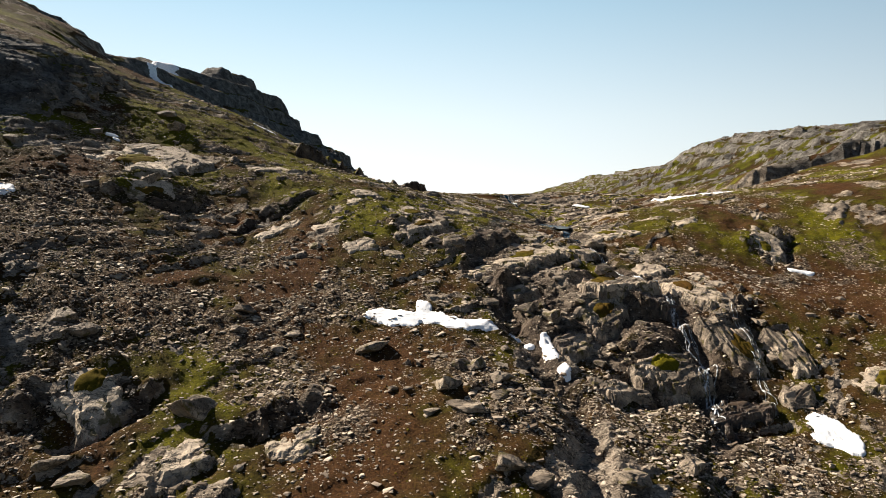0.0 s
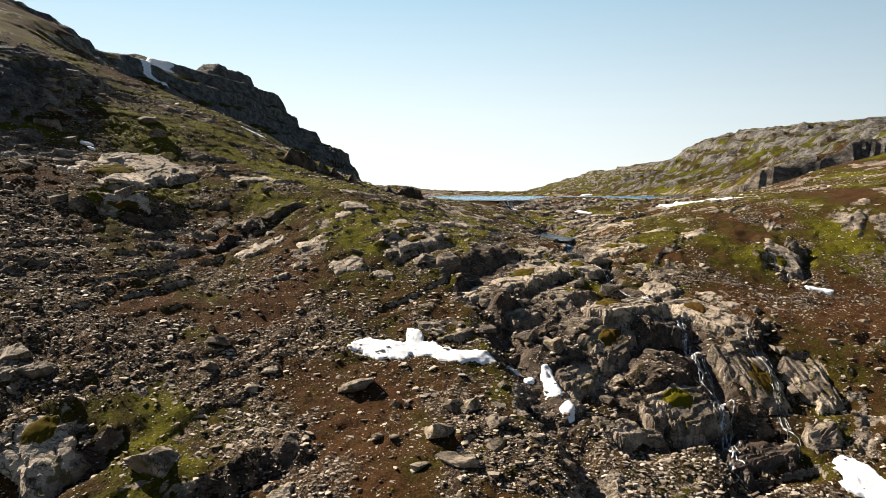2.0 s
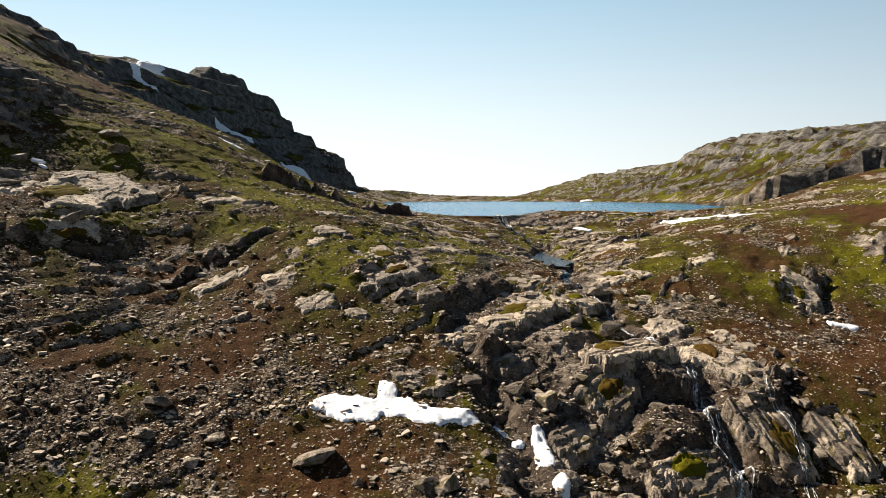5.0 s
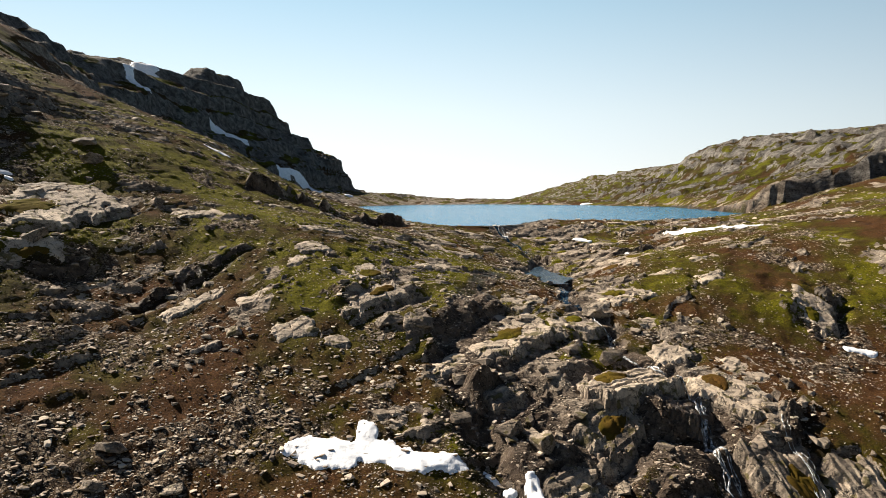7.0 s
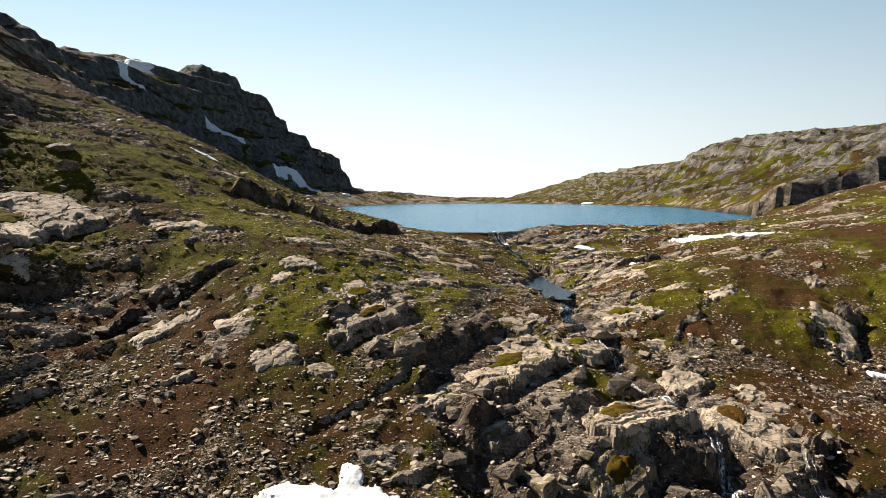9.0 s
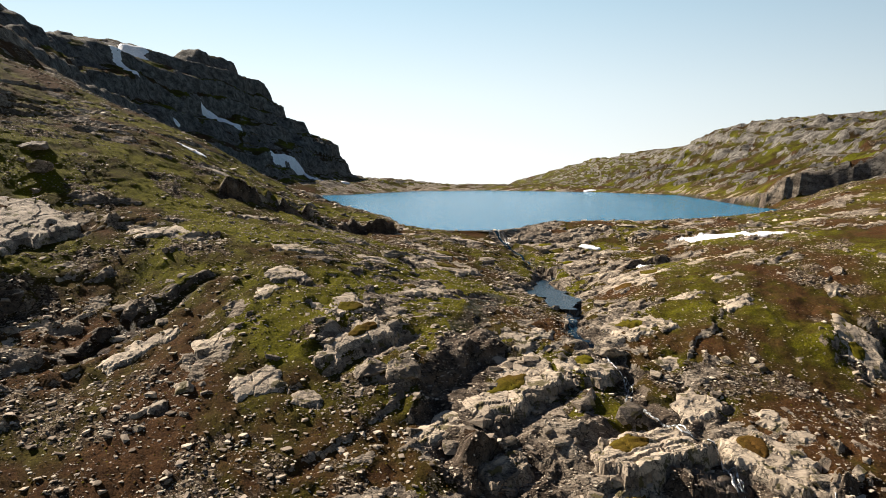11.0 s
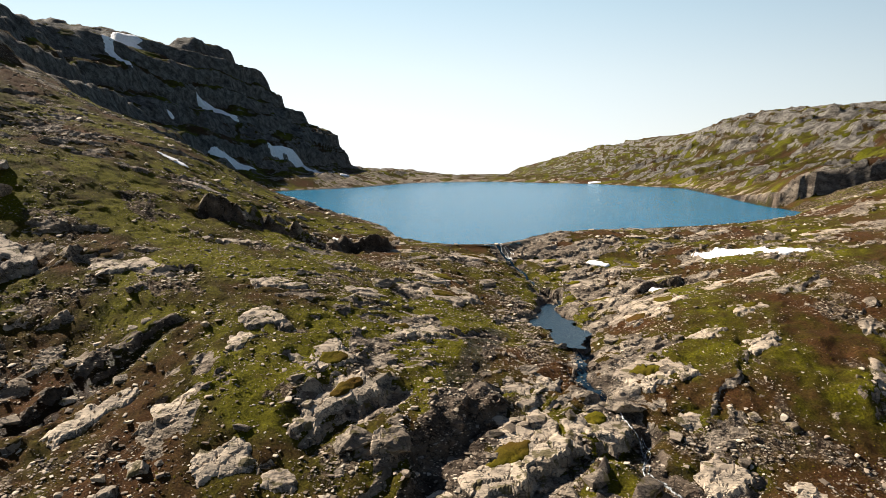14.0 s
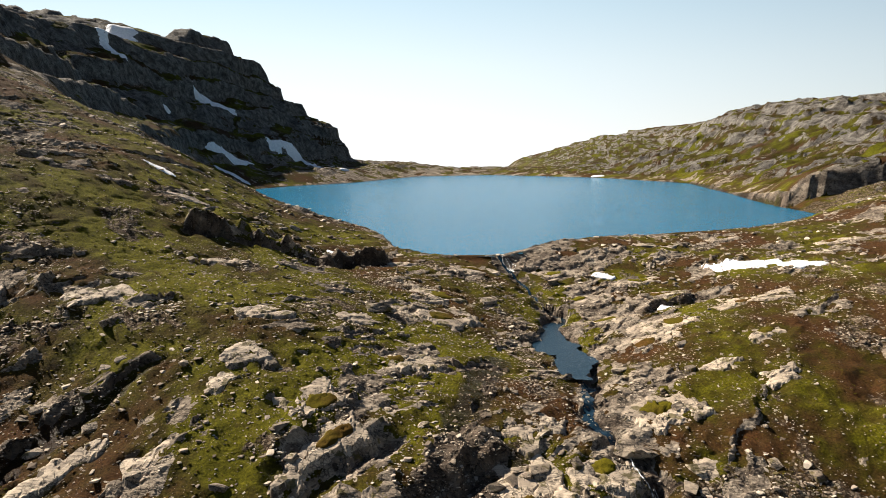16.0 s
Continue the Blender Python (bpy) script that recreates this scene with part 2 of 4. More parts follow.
def land(x, y, fine):
    """Height, and how far the ground is bare rock, scree, green and heather, wet, and darkened for shade; fine: 1 where
    the sheet is finely divided.
    """
    wx = x + 3.5 * fbm(x, y, 28, 3, 5)
    wy = y + 3.5 * fbm(x, y, 28, 3, 9)
    # slope below the lake
    rows = glide([s[0] for s in SECTIONS], [s[1] for s in SECTIONS], y[:, 0])
    near = np.stack([glide(ACROSS, r, np.clip(x[0], -120, 110)) for r in rows])
    near += 0.42 * np.clip(-120 - x, 0, 200) + 0.2 * np.clip(x - 110, 0, 150)
    near -= 0.55 * np.clip(40 - y, 0, 160)
    # crags above and below the scree on the mountain's foot
    jag = 2.2 * fbm(x, y, 6, 4, 11)
    for k in range(4):
        edge = x + jag + 1.5 * k * fbm(x, y, 14, 3, 13 + k)
        near += 1.2 * step(-75 - 2.4 * k, -75.8 - 2.4 * k, edge) * step(124 + 2 * k, 126 + 2 * k, y + jag) * step(192, 160, y)
        near += 1.1 * step(-52 - 1.9 * k, -52.6 - 1.9 * k, edge + 0.55 * (y - 72)) * step(50 + k, 52 + k, y) * step(94 - 2 * k, 84 - 3 * k, y + jag)
    # mountain and hill round the lake
    d = shore_distance(x, y)
    foot = np.interp(y, (200, 274, 340, 408, 450, 520, 590, 640, 700, 800), (-25, -52, -78, -99, -87, -64, -45, -92, -190, -420))
    s = foot - wx + 6 * fbm(x, y, 60, 2, 21)
    left = np.interp(s, (0, 5, 29, 42, 52, 80, 98, 128, 163, 200, 260, 700), (0, 5, 13, 34, 40, 57.5, 79, 98, 103, 107.5, 119, 180))
    left = left + 0.5 * np.minimum(s, 0)
    left = left * np.interp(y, (220, 330, 480, 560), (0.76, 0.93, 0.95, 1.08))
    foot = np.interp(y, (205, 236, 276, 315, 368, 466, 541, 590, 640, 720), (90, 97, 134, 135, 146, 160, 142, 128, 136, 220))
    s = wx - foot + 5 * fbm(x, y, 45, 4, 31)
    hill = np.interp(s, (0, 6, 20, 55, 80, 105, 140, 200, 500), (0, 3, 8, 19, 31, 44, 54, 59, 69))
    hill = hill * np.interp(y, (380, 450, 540), (0.87, 0.87, 1.05)) + 0.5 * np.minimum(s, 0)
    low = np.clip(d * 0.16, 0, 3.5) + 1.2 * np.clip(fbm(x, y, 40, 4, 41), -0.4, 1) * step(0, 25, d)
    low = low * (1 + 1.4 * step(20, -60, x)) - np.clip(y - 690, 0, 1200) * 0.25 * step(150, 40, x)
    beyond = np.interp(x + 25 * fbm(x, y, 220, 4, 45), (60, 157, 254, 400, 700), (-12, 5, 37, 47, 60)) * step(590, 1180, y)
    far = np.maximum(np.maximum(left, hill), np.maximum(low, beyond - 40 * step(140, 60, x)))
    far -= np.clip(y - 1250, 0, 3400) * 0.3
    blend = step(203, 245, y - 0.12 * np.clip(x - 60, 0, 60))
    z = near + (far - near) * blend
    # ledges: beds that crop out along the strike, their broken edges turned down the valley to the right
    u, v = SU[0] * x + SU[1] * y, SV[0] * x + SV[1] * y
    warp = fbm(u * 0.45, v, 16, 4, 51) + 0.10 * fbm(x, y, 2.4, 3, 53)
    inland = step(-2, 12, d) * (1 - 0.6 * spot(x, y, 8, 165, 38, 24))
    meadow = np.clip(spot(x, y, 58, 138, 18, 20) + spot(x, y, 47, 122, 9, 15) + spot(x, y, -34, 162, 30, 26) + spot(x, y, 64, 103, 14, 12) + 0.7 * spot(x, y, -4, 130, 20, 18), 0, 1)
    falls = spot(x, y, 33, 92, 20, 16) + 0.7 * spot(x, y, 16, 106, 12, 14)
    big = np.clip(1.6 * fbm(u * 0.7, v, 22, 3, 61) + 0.05 + 0.45 * falls - 0.5 * meadow, 0, 1.2) * step(0.0, 0.5, inland)
    s1, f1 = saw(v / 10.5 + 0.9 * warp, 0.11)
    s2, f2 = saw(v / 4.1 + 1.1 * fbm(u * 0.5, v, 9, 4, 71), 0.16)
    s3, f3 = saw(v / 1.6 + 0.9 * fbm(u * 0.4, v, 4, 3, 81), 0.25)
    small = np.clip(1.7 * fbm(u * 0.7, v, 9, 3, 91) - 0.25 * meadow, 0, 1.1)
    z += inland * ((0.75 - 0.25 * np.clip(falls, 0, 1)) * big * (s1 - 0.35) + 0.38 * small * (s2 - 0.35))
    lip = np.maximum(big * np.exp(-f1 / 0.14), 0.75 * small * np.exp(-f2 / 0.18))
    # single ledges: a broken face along a line, the ground falling gently back behind it
    ledge_shade = np.zeros(x.shape)
    for ax, ay, bx, by, tall_by, back in LEDGES:
        ex, ey = bx - ax, by - ay
        reach = math.hypot(ex, ey)
        t, w = ((x - ax) * ex + (y - ay) * ey) / reach, ((y - ay) * ex - (x - ax) * ey) / reach
        w = w + (1.5 * fbm(x, y, 6, 5, 55, 0.6) if back < 20 else 6 * fbm(x, y, 60, 4, 59, 0.45))
        end = 2 if back < 20 else 16
        face = step(-0.6, 0.6, w) * np.exp(-np.clip(w, 0, 60) / back) * step(-end, end, t) * step(reach + end, reach - end, t)
        z += tall_by * np.clip(0.55 + 1.3 * fbm(x, y, 5, 2, 57) if back < 20 else 0.85 + 0.6 * fbm(x, y, 50, 3, 57), 0, 1.2) * face
        lip = np.maximum(lip, 0.9 * face * step(2.6, 0.8, w))
        # the ledge's face and foot count as wet, which paints in their shade
        foot_of = step(-3.0, -0.9, w) * step(2.0, 0.4, w) * step(-2, 2, t) * step(reach + 2, reach - 2, t) * (back < 20)
        z -= 0.38 * tall_by * foot_of * step(0.9, -0.2, w)
        ledge_shade = np.maximum(ledge_shade, foot_of)
    # large cliffs of the mountain and the hill
    away = step(225, 300, y) * step(3, 30, d)
    craggy = np.clip(z / 45, 0, 1) * away
    beds = z + 0.19 * x
    sc, fc = saw(beds / 14 + 0.45 * fbm(x, y, 70, 3, 111) + 0.10 * fbm(x, y, 14, 3, 115), 0.3)
    tall = craggy * (0.5 + 0.5 * step(40, -60, x)) * step(7, 24, z)
    eb, ib, face_b = cells(u / 26 + 0.3 * warp, v / 15, 127)
    z += tall * (10 * (sc - 0.5) + 2.4 * (saw(beds / 4.4 + 0.4 * fbm(x, y, 30, 3, 113), 0.3)[0] - 0.5) + 1.2 * fbm(x, y, 60, 3, 121, 0.4) + 0.5 * (ib - 0.5) + 0.4 * face_b)
    ec, ic, face_c = cells(u / 9 + 0.3 * warp, v / 5, 129)
    z += away * ((0.9 - 0.5 * tall) * fbm(x, y, 12, 4, 125) + (0.42 - 0.25 * tall) * (1.3 * (ic - 0.5) + 1.7 * face_c))
    lip = np.maximum(lip, 0.3 * away * step(0.6, 0.9, ic))
    # the hill's beds step up away from the valley, their dark broken edges towards it
    sh, fh = saw((0.97 * y + 0.22 * x) / 27 + 0.7 * fbm(0.35 * x, y, 60, 2, 133), 0.13)
    sk, fk = saw((0.97 * y + 0.22 * x) / 10 + 0.7 * fbm(0.35 * x, y, 30, 2, 135), 0.2)
    z += away * step(118, 160, x) * (3.4 * (sh - 0.4) * np.clip(0.9 + 1.6 * fbm(x, y, 60, 3, 137), 0, 1.6) + 1.5 * (sk - 0.4) * np.clip(0.6 + 1.8 * fbm(x, y, 35, 3, 139), 0, 1.5))
    lip = np.maximum(lip, away * step(118, 150, x) * np.maximum(0.75 * np.exp(-fh / 0.2), 0.55 * np.exp(-fk / 0.25)))
    # the stream's bed and the gully beside it
    ds = line_distance(x + 0.9 * fbm(x, y, 6, 3, 131), y, STREAM)
    bed = step(3.2, 0.6, ds) * step(196, 188, y)
    z -= 0.9 * bed
    gully = line_distance(x + 1.2 * fbm(x, y, 7, 3, 141), y, ((14, 138), (9.5, 122), (7.5, 112), (5, 104), (8, 92), (12, 82), (15, 70), (14, 55)))
    z -= (0.3 + 1.2 * step(118, 106, y)) * step(2.6, 0.4, gully)
    # bare rock
    n1, n2, n3 = fbm(x, y, 26, 4, 151), fbm(u * 0.6, v, 9, 4, 161), fbm(x, y, 2.6, 3, 171)
    bare = (-0.04 - 0.22 * spot(x, y, -30, 90, 30, 24) - 0.22 * spot(x, y, 24, 74, 16, 8) + 0.45 * n1 + 0.75 * n2 + 0.28 * n3 + 0.75 * lip
            + 0.55 * spot(x, y, 31, 100, 17, 22) + 0.65 * spot(x, y, 30, 160, 14, 30) + 0.45 * spot(x, y, 12, 108, 12, 20, 40)
            + 0.30 * spot(x, y, 40, 195, 40, 16) + 0.32 * spot(x, y, 11, 160, 11, 20) + 0.28 * spot(x, y, -6, 118, 20, 18) - 0.5 * spot(x, y, 55, 128, 16, 22)
            - 0.3 * spot(x, y, -33, 160, 28, 28) - 0.3 * spot(x, y, 64, 104, 12, 12) - 0.15 * spot(x, y, -18, 92, 18, 16)
            + 0.5 * step(2.6, 0.8, ds) + 0.25 * step(3.2, 0.8, gully) + 0.30 * step(8, 0, d) + tall * step(16, 45, z) * (1.1 * step(0.5, 0.3, fc) - 0.15) + 0.10 * away * step(100, 140, x) - 0.05 * away
            + 0.8 * spot(x, y, -83, 145, 12, 26) + 0.45 * step(400, 470, y) * step(90, 20, x) * step(30, 8, z))
    # plates and blocks into which the rock has broken
    e0, i0, face0 = cells(u / 9.5 + 0.3 * n2, v / 5.2, 177)
    e1, i1, face1 = cells(u / 3.6 + 0.3 * n2, v / 2.0, 181)
    e2, i2, face2 = cells(u / 1.35, v / 0.85 + 0.2 * n3, 191)
    bare = bare + 0.30 * (i0 - 0.5) + 0.34 * (i1 - 0.5) + 0.15 * (i2 - 0.5)
    rock = step(0.34, 0.50, bare)
    broken = step(0.0, 0.9, bare)
    calm = 1 - 0.75 * np.clip(falls, 0, 1)
    z += fine * calm * broken * (0.4 + 0.6 * inland) * (0.8 * (i0 - 0.5) + 0.8 * face0 - 0.25 * rock * step(0.05, 0.0, e0))
    z += fine * calm * rock * (0.28 * (i1 - 0.45) + 0.42 * face1 + 0.06 * (i2 - 0.5) + 0.10 * face2 - 0.16 * step(0.07, 0.0, e1))
    z += fine * rock * (0.18 * calm * small * (s3 - 0.4) + 0.08 * fbm(x, y, 0.9, 2, 201))
    # scree and turf
    scree = step(0.05, 0.5, 0.55 * fbm(x, y, 12, 4, 211) + 0.5 * spot(x, y, -56, 92, 13, 28, 15) + 0.5 * spot(x, y, 20, 74, 16, 13)
                 + 0.38 * spot(x, y, -28, 82, 26, 18) + 0.35 * spot(x, y, 40, 72, 20, 10) + 0.4 * spot(x, y, 62, 118, 10, 8) + 0.9 * spot(x, y, 154, 279, 32, 13)) * (1 - rock)
    z += fine * (1 - rock) * (0.16 * fbm(x, y, 1.1, 3, 221, 0.6) + 0.30 * fbm(x, y, 4.5, 2, 231))
    z += fine * scree * 0.16 * fbm(x, y, 0.7, 2, 241)
    green = np.clip(0.55 + 0.75 * fbm(x, y, 17, 4, 251) + 0.28 * n3 + 0.35 * spot(x, y, -24, 166, 20, 38) + 0.25 * spot(x, y, -50, 150, 18, 30) + 0.35 * spot(x, y, -6, 126, 20, 22)
                    + 0.16 * spot(x, y, 50, 140, 13, 16) - 0.55 * spot(x, y, -25, 90, 26, 18) - 0.7 * spot(x, y, 64, 102, 16, 16)
                    - 0.1 * spot(x, y, 66, 128, 10, 14) - 0.35 * spot(x, y, -2, 60, 12, 7) + 0.12 * step(220, 330, y), 0, 1)
    # wet by the water; ledge feet join in as painted shade
    wet = np.clip(step(4.5, 1.0, ds) * (0.65 + 0.5 * n3) + 0.8 * step(3.5, 0.8, gully) * step(60, 90, y)
                  + 1.0 * spot(x, y, 33, 87, 13, 15) + 0.8 * spot(x, y, 12, 93, 7, 13) + step(1.6, 0.0, d) + 0.3 * spot(x, y, 10, 112, 7, 9) + 0.75 * ledge_shade, 0, 1)
    # shade painted into the colour of the mountain, the hill and the crags
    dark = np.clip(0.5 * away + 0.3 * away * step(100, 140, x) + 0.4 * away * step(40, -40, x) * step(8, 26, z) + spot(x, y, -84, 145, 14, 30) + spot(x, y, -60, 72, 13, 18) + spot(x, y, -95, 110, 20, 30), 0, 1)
    z = bed_down(x, y, z)
    # lake bed and pool
    z = np.where(d < 0, np.minimum(z, -0.15 - 0.22 * np.minimum(-d, 40)), np.where(d < 9, np.maximum(z, 0.04 + 0.1 * np.minimum(d, 2) - 0.8 * np.maximum(d - 2, 0)), z))
    pool = pool_at(x, y)
    z = z + (-7.75 - z) * step(0.26, 0.48, pool)
    return z, rock, scree, green, wet, dark


def axis(parts):
    """Grid lines from stretches (start, end, first gap, last gap)."""
    out = []
    for a, b, g0, g1 in parts:
        n = max(2, int(round(abs(b - a) / (0.5 * (g0 + g1)))))
        t = (np.arange(n) + 0.5) / n
        w = g0 + (g1 - g0) * t
        w = np.cumsum(w) / w.sum()
        out.append(a + (b - a) * np.concatenate([[0], w[:-1]]))
    return np.concatenate(out + [[parts[-1][1]]])


GX = axis([(-4200, -420, 300, 7), (-420, -130, 3.6, 1.2), (-130, -94, 1.1, 0.4), (-94, 76, 0.34, 0.34), (76, 130, 0.36, 1.2),
           (130, 330, 1.2, 2.6), (330, 4200, 5, 300)])
GY = axis([(-700, 20, 60, 3), (20, 54, 2.5, 0.34), (54, 176, 0.32, 0.32), (176, 240, 0.32, 0.8), (240, 430, 0.9, 1.5), (430, 690, 1.5, 2.2),
           (690, 1300, 4, 12), (1300, 4600, 16, 300)])
MX, MY = np.meshgrid(GX, GY)
gap = np.maximum(*np.meshgrid(np.gradient(GX), np.gradient(GY)))
GZ, ROCK, SCREE, GREEN, WET_OR_SHADE, DARK = land(MX, MY, step(1.3, 0.5, gap))
JITTER = np.random.RandomState(3).uniform(-0.34, 0.34, (2,) + MX.shape)
JX, JY = MX + JITTER[0] * gap * (gap < 0.8), MY + JITTER[1] * gap * (gap < 0.8)
RISE = np.hypot(np.gradient(GZ, GX, axis=1), np.gradient(GZ, GY, axis=0))
ROCK = np.maximum(ROCK, step(0.95, 1.5, RISE) * step(-1, 1, shore_distance(MX, MY)))


def sample(grid, x, y):
    """The value of a grid of the ground at places of the plan."""
    x, y = np.asarray(x, float), np.asarray(y, float)
    i, j = np.clip(np.searchsorted(GX, x) - 1, 0, len(GX) - 2), np.clip(np.searchsorted(GY, y) - 1, 0, len(GY) - 2)
    a, b = (x - GX[i]) / (GX[i + 1] - GX[i]), (y - GY[j]) / (GY[j + 1] - GY[j])
    return (grid[j, i] * (1 - a) + grid[j, i + 1] * a) * (1 - b) + (grid[j + 1, i] * (1 - a) + grid[j + 1, i + 1] * a) * b


def ground_at(x, y):
    return float(sample(GZ, x, y))


# ---- materials ----
class Nodes:
    """A short hand for building one node material."""
    def __init__(self, name, rough=0.85, specular=0.3):
        self.mat = bpy.data.materials.new(name)
        self.mat.use_nodes = True
        self.tree = self.mat.node_tree
        self.bsdf = self.tree.nodes["Principled BSDF"]
        self.bsdf.inputs["Roughness"].default_value = rough
        self.bsdf.inputs["Specular IOR Level"].default_value = specular
        self.place = self.add("ShaderNodeNewGeometry").outputs["Position"]

    def add(self, kind, **settings):
        node = self.tree.nodes.new(kind)
        for key, value in settings.items():
            node.inputs[key].default_value = value
        return node

    def link(self, a, b):
        self.tree.links.new(a, b)

    def attribute(self, name):
        node = self.add("ShaderNodeAttribute")
        node.attribute_name = name
        return node

    def stretched(self, scale, turn=0.0):
        node = self.add("ShaderNodeMapping")
        node.inputs["Scale"].default_value = scale
        node.inputs["Rotation"].default_value = (0, 0, turn)
        self.link(self.place, node.inputs["Vector"])
        return node.outputs["Vector"]

    def shaken(self, vector, amount, size):
        node = self.add("ShaderNodeTexNoise", Scale=1.0 / size, Detail=3.0)
        self.link(vector, node.inputs["Vector"])
        move = self.add("ShaderNodeVectorMath")
        move.operation = "MULTIPLY_ADD"
        self.link(node.outputs["Color"], move.inputs[0])
        move.inputs[1].default_value = (amount,) * 3
        self.link(vector, move.inputs[2])
        return move.outputs["Vector"]

    def noise(self, size, detail=4.0, rough=0.6, vector=None):
        node = self.add("ShaderNodeTexNoise", Scale=1.0 / size, Detail=detail, Roughness=rough)
        self.link(vector or self.place, node.inputs["Vector"])
        return node.outputs["Fac"]

    def voronoi(self, size, feature="F1", output="Distance", vector=None):
        node = self.add("ShaderNodeTexVoronoi", Scale=1.0 / size)
        node.feature = feature
        self.link(vector or self.place, node.inputs["Vector"])
        return node.outputs[output]

    def ramp(self, value, *stops):
        node = self.add("ShaderNodeValToRGB")
        while len(node.color_ramp.elements) < len(stops):
            node.color_ramp.elements.new(0.5)
        for element, (at, colour) in zip(node.color_ramp.elements, stops):
            element.position = at
            element.color = (*colour, 1) if len(colour) == 3 else colour
        self.link(value, node.inputs["Fac"])
        return node.outputs["Color"]

    def grey(self, value, low, high, a=0.0, b=1.0):
        node = self.add("ShaderNodeMapRange")
        node.interpolation_type = "SMOOTHSTEP"
        for key, v in zip(("From Min", "From Max", "To Min", "To Max"), (low, high, a, b)):
            node.inputs[key].default_value = v
        self.link(value, node.inputs["Value"])
        return node.outputs["Result"]

    def math(self, kind, a, b):
        node = self.add("ShaderNodeMath")
        node.operation = kind
        for socket, v in zip(node.inputs, (a, b)):
            if isinstance(v, (int, float)):
                socket.default_value = v
            else:
                self.link(v, socket)
        return node.outputs["Value"]

    def mix(self, fac, a, b, kind="MIX"):
        node = self.add("ShaderNodeMix")
        node.data_type, node.blend_type = "RGBA", kind
        for socket, v in ((node.inputs["Factor"], fac), (node.inputs["A"], a), (node.inputs["B"], b)):
            if isinstance(v, (int, float)):
                socket.default_value = v
            elif isinstance(v, tuple):
                socket.default_value = (*v, 1)
            else:
                self.link(v, socket)
        return node.outputs["Result"]

    def bump(self, height, distance, strength=1.0, normal=None):
        node = self.add("ShaderNodeBump", Distance=distance, Strength=strength)
        self.link(height, node.inputs["Height"])
        if normal:
            self.link(normal, node.inputs["Normal"])
        return node.outputs["Normal"]


def rock_colour(n, paler=False):
    """Weathered gneiss: warm grey with dark lichen, pale scrapes and fine cracks."""
    flow = n.stretched((0.6, 1.1, 0.9), -STRIKE)
    tone = n.ramp(n.noise(3.2, 6, 0.65, flow), (0.30, (0.078, 0.060, 0.047)), (0.46, (0.205, 0.164, 0.125)), (0.62, (0.40, 0.333, 0.258)))
    # the paler copy of the rock, used for the slabs
    if paler:
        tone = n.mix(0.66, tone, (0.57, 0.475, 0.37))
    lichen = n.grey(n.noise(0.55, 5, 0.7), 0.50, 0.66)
    tone = n.mix(n.math("MULTIPLY", lichen, 0.22 if paler else 0.5), tone, (0.050, 0.045, 0.039))
    pale = n.grey(n.noise(0.22, 3, 0.6), 0.60, 0.72)
    tone = n.mix(n.math("MULTIPLY", pale, 0.45), tone, (0.46, 0.42, 0.34))
    grain = n.stretched((0.35, 2.2, 1.3), -STRIKE)
    seam = n.noise(1.5, 5, 0.62, grain)
    fissure = n.math("ABSOLUTE", n.math("SUBTRACT", seam, 0.5), 0.0)
    open_seam = n.math("MULTIPLY", n.grey(fissure, 0.0, 0.022, 1.0, 0.0), n.grey(n.noise(2.4, 2), 0.42, 0.58))
    tone = n.mix(n.math("MULTIPLY", open_seam, 0.8), tone, (0.025, 0.02, 0.016))
    for size, scale in ((0.9, (0.30, 1.5, 0.9)), (0.75, (1.3, 0.42, 0.8))):
        block = n.shaken(n.stretched(scale, -STRIKE + 0.2), 0.55, 0.8)
        line = n.math("MULTIPLY", n.grey(n.voronoi(size, "DISTANCE_TO_EDGE", "Distance", block), 0.0, 0.05, 1.0, 0.0), n.grey(n.noise(1.3, 3), 0.46, 0.56))
        tone = n.mix(n.math("MULTIPLY", line, 0.8), tone, (0.025, 0.020, 0.016))
        open_seam = n.math("MAXIMUM", open_seam, line)
    tone = n.mix(1.0, tone, n.ramp(n.noise(0.16, 4, 0.75, grain), (0.30, (0.66, 0.65, 0.64)), (0.5, (1.0, 1.0, 1.0)), (0.70, (1.28, 1.26, 1.23))), "MULTIPLY")
    relief = n.math("SUBTRACT", n.math("MULTIPLY", n.noise(0.6, 7, 0.68, grain), 1.0), n.math("MULTIPLY", open_seam, 0.35))
    return tone, relief


def rock_material(paler=False, wet=False):
    n = Nodes("wet_gneiss" if wet else "pale_gneiss" if paler else "gneiss", 0.35 if wet else 0.82, 0.4 if wet else 0.25)
    tone, relief = rock_colour(n, paler)
    shade = n.add("ShaderNodeObjectInfo").outputs["Random"]
    tone = n.mix(1.0, tone, n.ramp(shade, (0.0, (0.72, 0.70, 0.68)), (1.0, (1.12, 1.10, 1.06))), "MULTIPLY")
    moss = n.math("MULTIPLY", n.grey(n.noise(1.6, 4, 0.6), 0.56, 0.62), 0.8)
    tone = n.mix(moss, tone, (0.075, 0.060, 0.012))
    if wet:
        tone = n.mix(1.0, tone, (0.30, 0.255, 0.225), "MULTIPLY")
    n.link(tone, n.bsdf.inputs["Base Color"])
    n.link(n.bump(relief, 0.16), n.bsdf.inputs["Normal"])
    return n.mat


